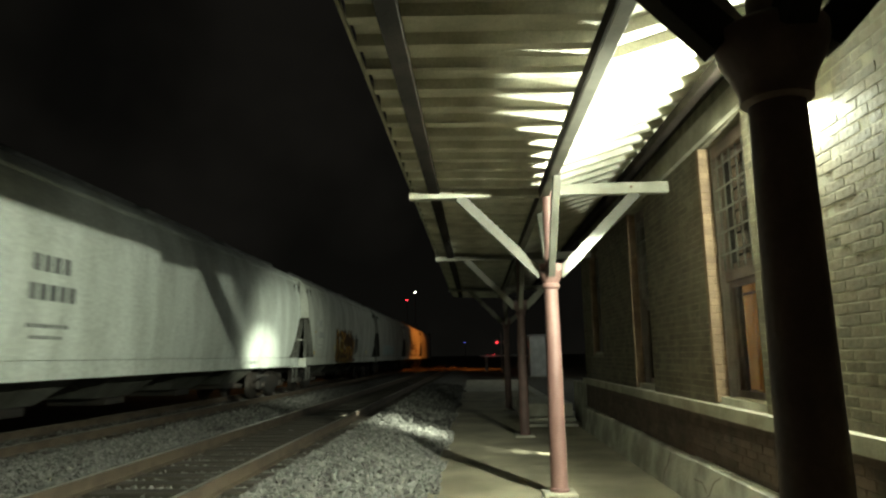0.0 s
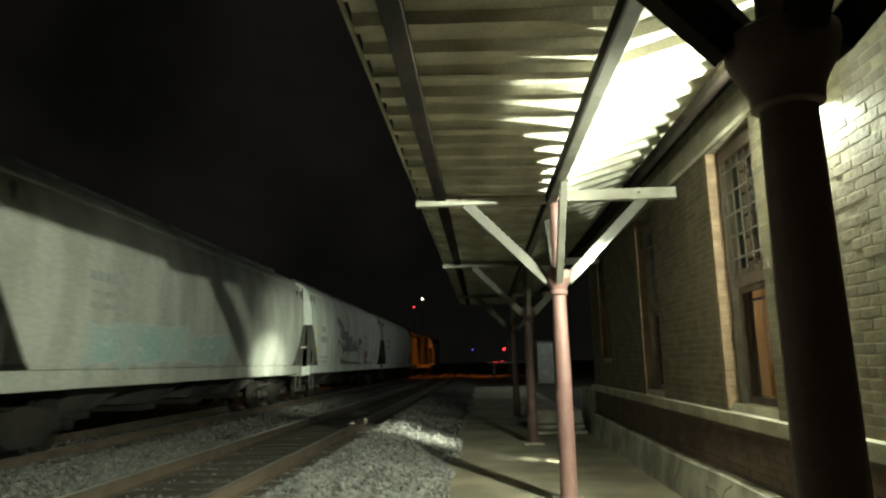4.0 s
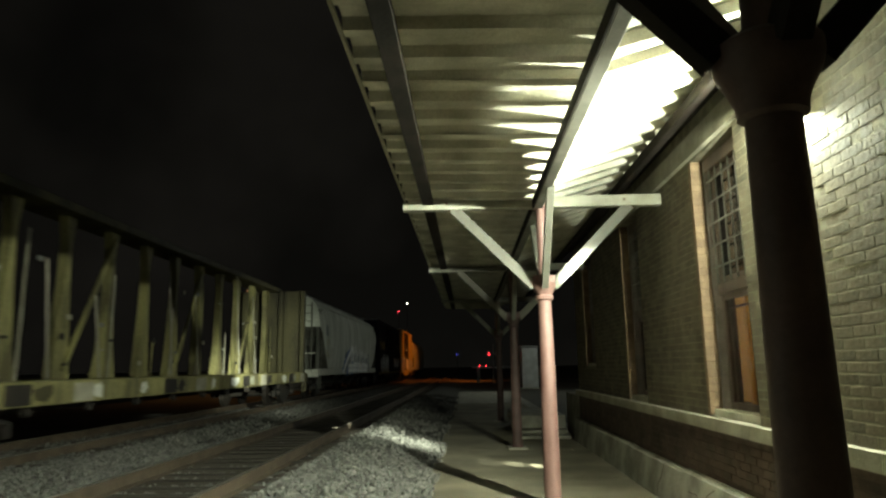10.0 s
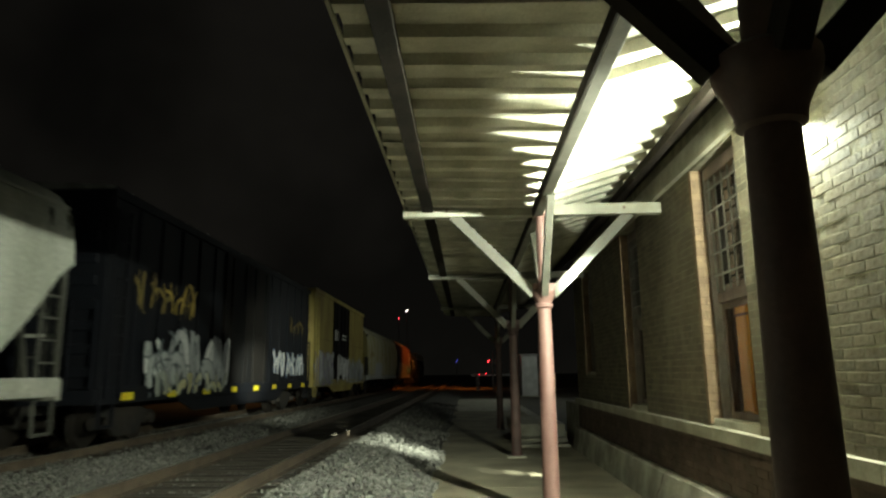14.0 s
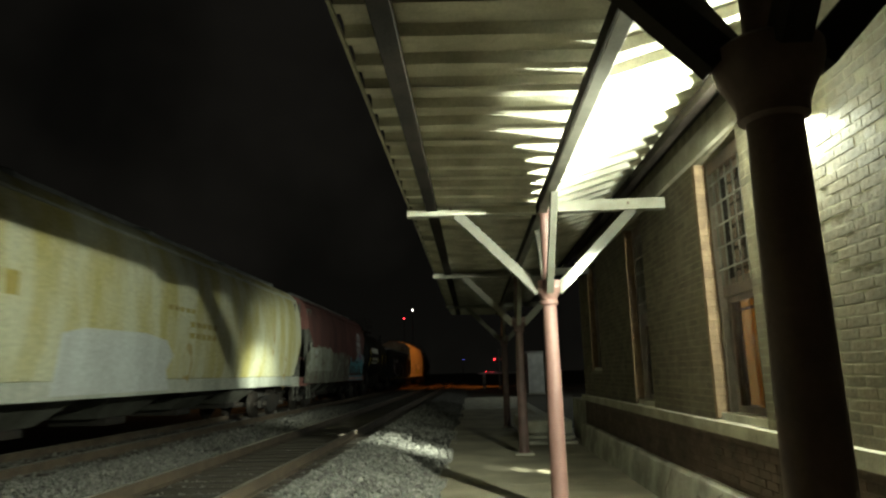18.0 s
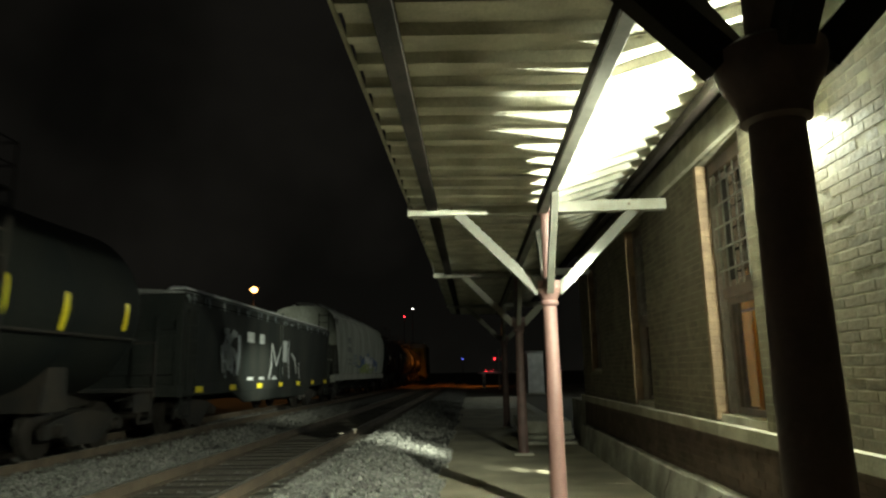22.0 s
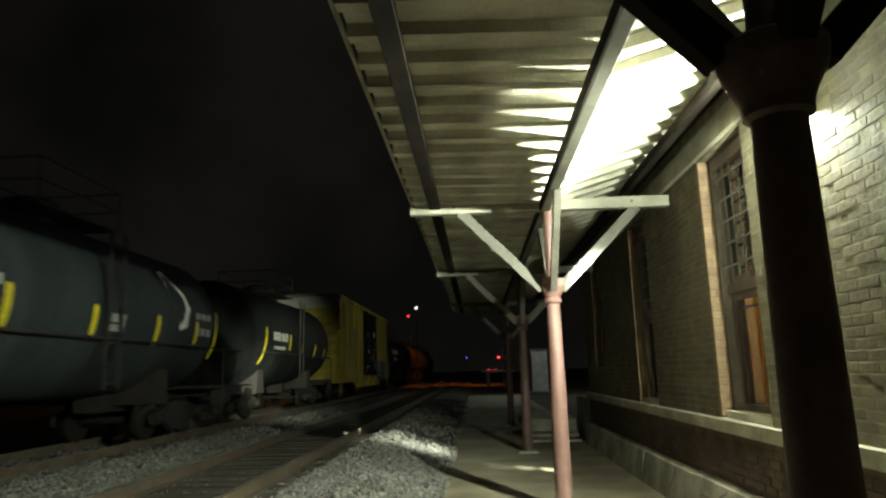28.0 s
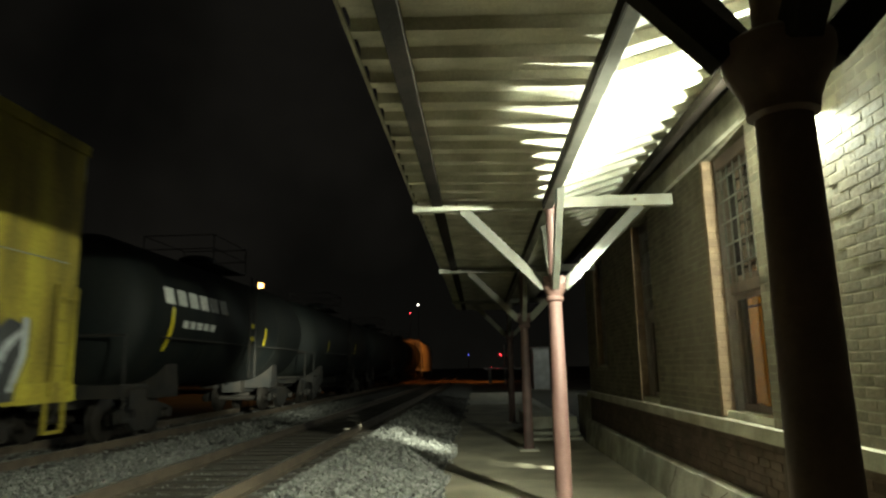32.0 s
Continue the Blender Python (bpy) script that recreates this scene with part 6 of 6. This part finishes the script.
    strokes(c, "graffiti_line", [[(-2.3, 1.6), (-2.0, 1.9), (-1.85, 2.1)], [(0.7, 1.5), (1.1, 1.7)]], 0.13, reflective, hf, 0.040, "yellow stroke")
    bars(c, [(-3.2, 1.2, 2.0, 0.3, 2), (-3.4, 1.4, 1.72, 0.22, 3)], spray_grey, hf, name="patch", label="faded purple blocks")
    place(c, 224.0, 241.8)
    # tank cars
    c = tank_car("black tank car with white lettering and yellow strips", 11.8, black_car, arcs=((-2.8, 2.0, 2.7), (-0.4, 1.9, 2.5), (5.0, 1.7, 2.9)), arc_mat=reflective)
    bars(c, [(-3.3, 0.9, 2.3, 0.26, 2), (-3.3, 0.8, 1.95, 0.10, 4), (4.2, 1.0, 2.5, 0.4, 5)], white_ink, tank_face(1.56, 2.50), 0.014)
    place(c, 242.2, 254.0)
    c = tank_car("grey tank car with a white painted patch and yellow strips", 11.8, grey_tank, arcs=((-4.2, 1.8, 2.9), (-2.5, 2.0, 2.6), (-0.4, 2.0, 2.5), (1.8, 1.9, 2.5), (3.6, 1.95, 2.5), (4.7, 1.7, 2.8)), arc_mat=reflective)
    bars(c, [(-3.0, 1.0, 2.55, 0.16, 2), (4.0, 0.9, 2.2, 0.5, 3), (0.4, 0.6, 2.1, 0.3, 1)], grey_ink, tank_face(1.56, 2.50), 0.014)
    patch("patch", [(2.15, 3.42), (2.35, 3.48), (3.0, 3.05), (3.2, 2.75), (3.05, 2.35), (2.75, 2.25), (2.45, 2.7), (2.3, 3.1)], white_ink, c, tank_face(1.56, 2.50), 0.03, "white painted patch")
    place(c, 254.2, 266.0)
    c = tank_car("black tank car with white lettering blocks and yellow strips", 12.0, black_car, arcs=((-3.7, 1.6, 2.7), (-1.1, 2.1, 2.6), (0.5, 2.0, 2.5), (2.4, 1.9, 2.4), (4.0, 1.9, 2.3)), arc_mat=reflective)
    bars(c, [(-2.6, 0.75, 2.35, 0.26, 3), (-1.75, 0.75, 2.35, 0.26, 3), (-2.2, 1.2, 2.08, 0.1, 6)], white_ink, tank_face(1.56, 2.50), 0.014)
    place(c, 266.2, 278.6)
    c = boxcar("tall bright yellow boxcar with black doors and white-topped ends", 17.4, yellow_car, door_black, top=4.98, door=(-1.7, 2.7), bottom=0.85, end_cap=pale_dirt, ribs=False)
    bars(c, [(-6.2, 0.45, 2.42, 0.2, 2), (-5.3, 0.45, 2.42, 0.2, 2), (-6.9, 0.25, 2.0, 0.22, 1), (-6.2, 0.45, 2.0, 0.22, 2), (-5.3, 0.5, 2.0, 0.22, 2), (-4.7, 0.25, 2.0, 0.22, 1), (-4.1, 0.25, 1.2, 0.2, 1), (-3.4, 0.3, 1.2, 0.2, 2), (4.9, 0.8, 3.2, 0.3, 3)], ink, ff)
    strokes(c, "emblem", [[(-5.4, 3.15), (-4.9, 3.35), (-4.2, 2.95)]], 0.16, spray_blue, ff, 0.006, "blue and red chevron")
    strokes(c, "emblem", [[(-5.4, 3.3), (-5.0, 3.5)]], 0.09, spray_red, ff, 0.010, "red stripe")
    piece(c, 101, 2.9, 6.9, 0.86, 2.05, spray_black, (spray_silver, spray_black, spray_slate, spray_black), (spray_black,), flat_face(1.57), 12, 0.17, 16, "black and silver graffiti")
    bars(c, [(-0.7, 0.8, 3.5, 0.07, 3), (-0.7, 0.8, 3.35, 0.07, 3), (1.6, 0.7, 3.4, 0.3, 2), (-0.4, 0.6, 2.4, 0.2, 2), (1.5, 0.6, 2.6, 0.09, 2), (-0.7, 0.9, 1.6, 0.09, 3), (1.4, 0.3, 1.9, 0.5, 1), (0.4, 0.25, 2.0, 0.25, 1), (-1.2, 0.5, 1.45, 0.06, 1), (-1.2, 0.5, 1.3, 0.06, 1), (2.1, 0.3, 1.5, 0.4, 1)], spray_silver, flat_face(1.602))
    bars(c, [(-0.2, 0.45, 2.72, 0.16, 3), (1.9, 0.35, 2.9, 0.2, 2)], faded_gold, flat_face(1.602), name="placard", label="small orange placard")
    bars(c, [(4.2, 0.9, 3.55, 0.35, 4), (3.6, 0.3, 4.0, 0.2, 1)], ink, ff)
    strokes(c, "seam_line", [[(-7.2, 2.95), (-1.8, 2.95)], [(-7.2, 1.62), (-1.8, 1.62)], [(2.8, 2.95), (7.8, 2.95)]], 0.025, ink, ff, 0.005, "dark panel seam")
    place(c, 279.2, 296.6)
    c = tank_car("black tank car with large white lettering and yellow patches", 13.4, black_car, arcs=((-4.6, 1.7, 2.6), (1.4, 2.0, 2.5)), arc_mat=reflective)
    bars(c, [(-3.2, 3.5, 2.66, 0.34, 6), (-3.2, 1.8, 2.2, 0.16, 5)], white_ink, tank_face(1.56, 2.50), 0.014)
    bars(c, [(0.4, 0.5, 2.1, 0.5, 1)], reflective, tank_face(1.56, 2.50), 0.014, "patch", "yellow reflective patch")
    place(c, 297.2, 310.6)
    c = tank_car("black tank car with small yellow strips", 13.4, black_car, arcs=((-4.0, 2.0, 2.5), (2.0, 2.0, 2.5)), arc_mat=reflective)
    place(c, 311.0, 324.4)
    c = tank_car("dark grey tank car", 17.0, slate_car)
    place(c, 324.8, 341.8)
    c = tank_car("dark grey tank car at the tail of the view", 17.0, slate_car)
    place(c, 342.2, 359.2)
    c = covered_hopper("pale covered hopper at the tail of the view", 17.0, pale_car)
    place(c, 359.4, 376.4)


def run(t):
    """Metres that the train has rolled after t seconds."""
    return 8.613 * t + 0.01009 * t * t



train()
bricks(w_, low_)
stones("ballast_stones", 42000, ballast_spot, 0.027, "loose broken grey ballast stones between the tracks")


def motions():
    for car, middle in CARS:
        walk(car, [(i * 0.5, on_track(middle - run(i * 0.5))) for i in range(65)])


motions()
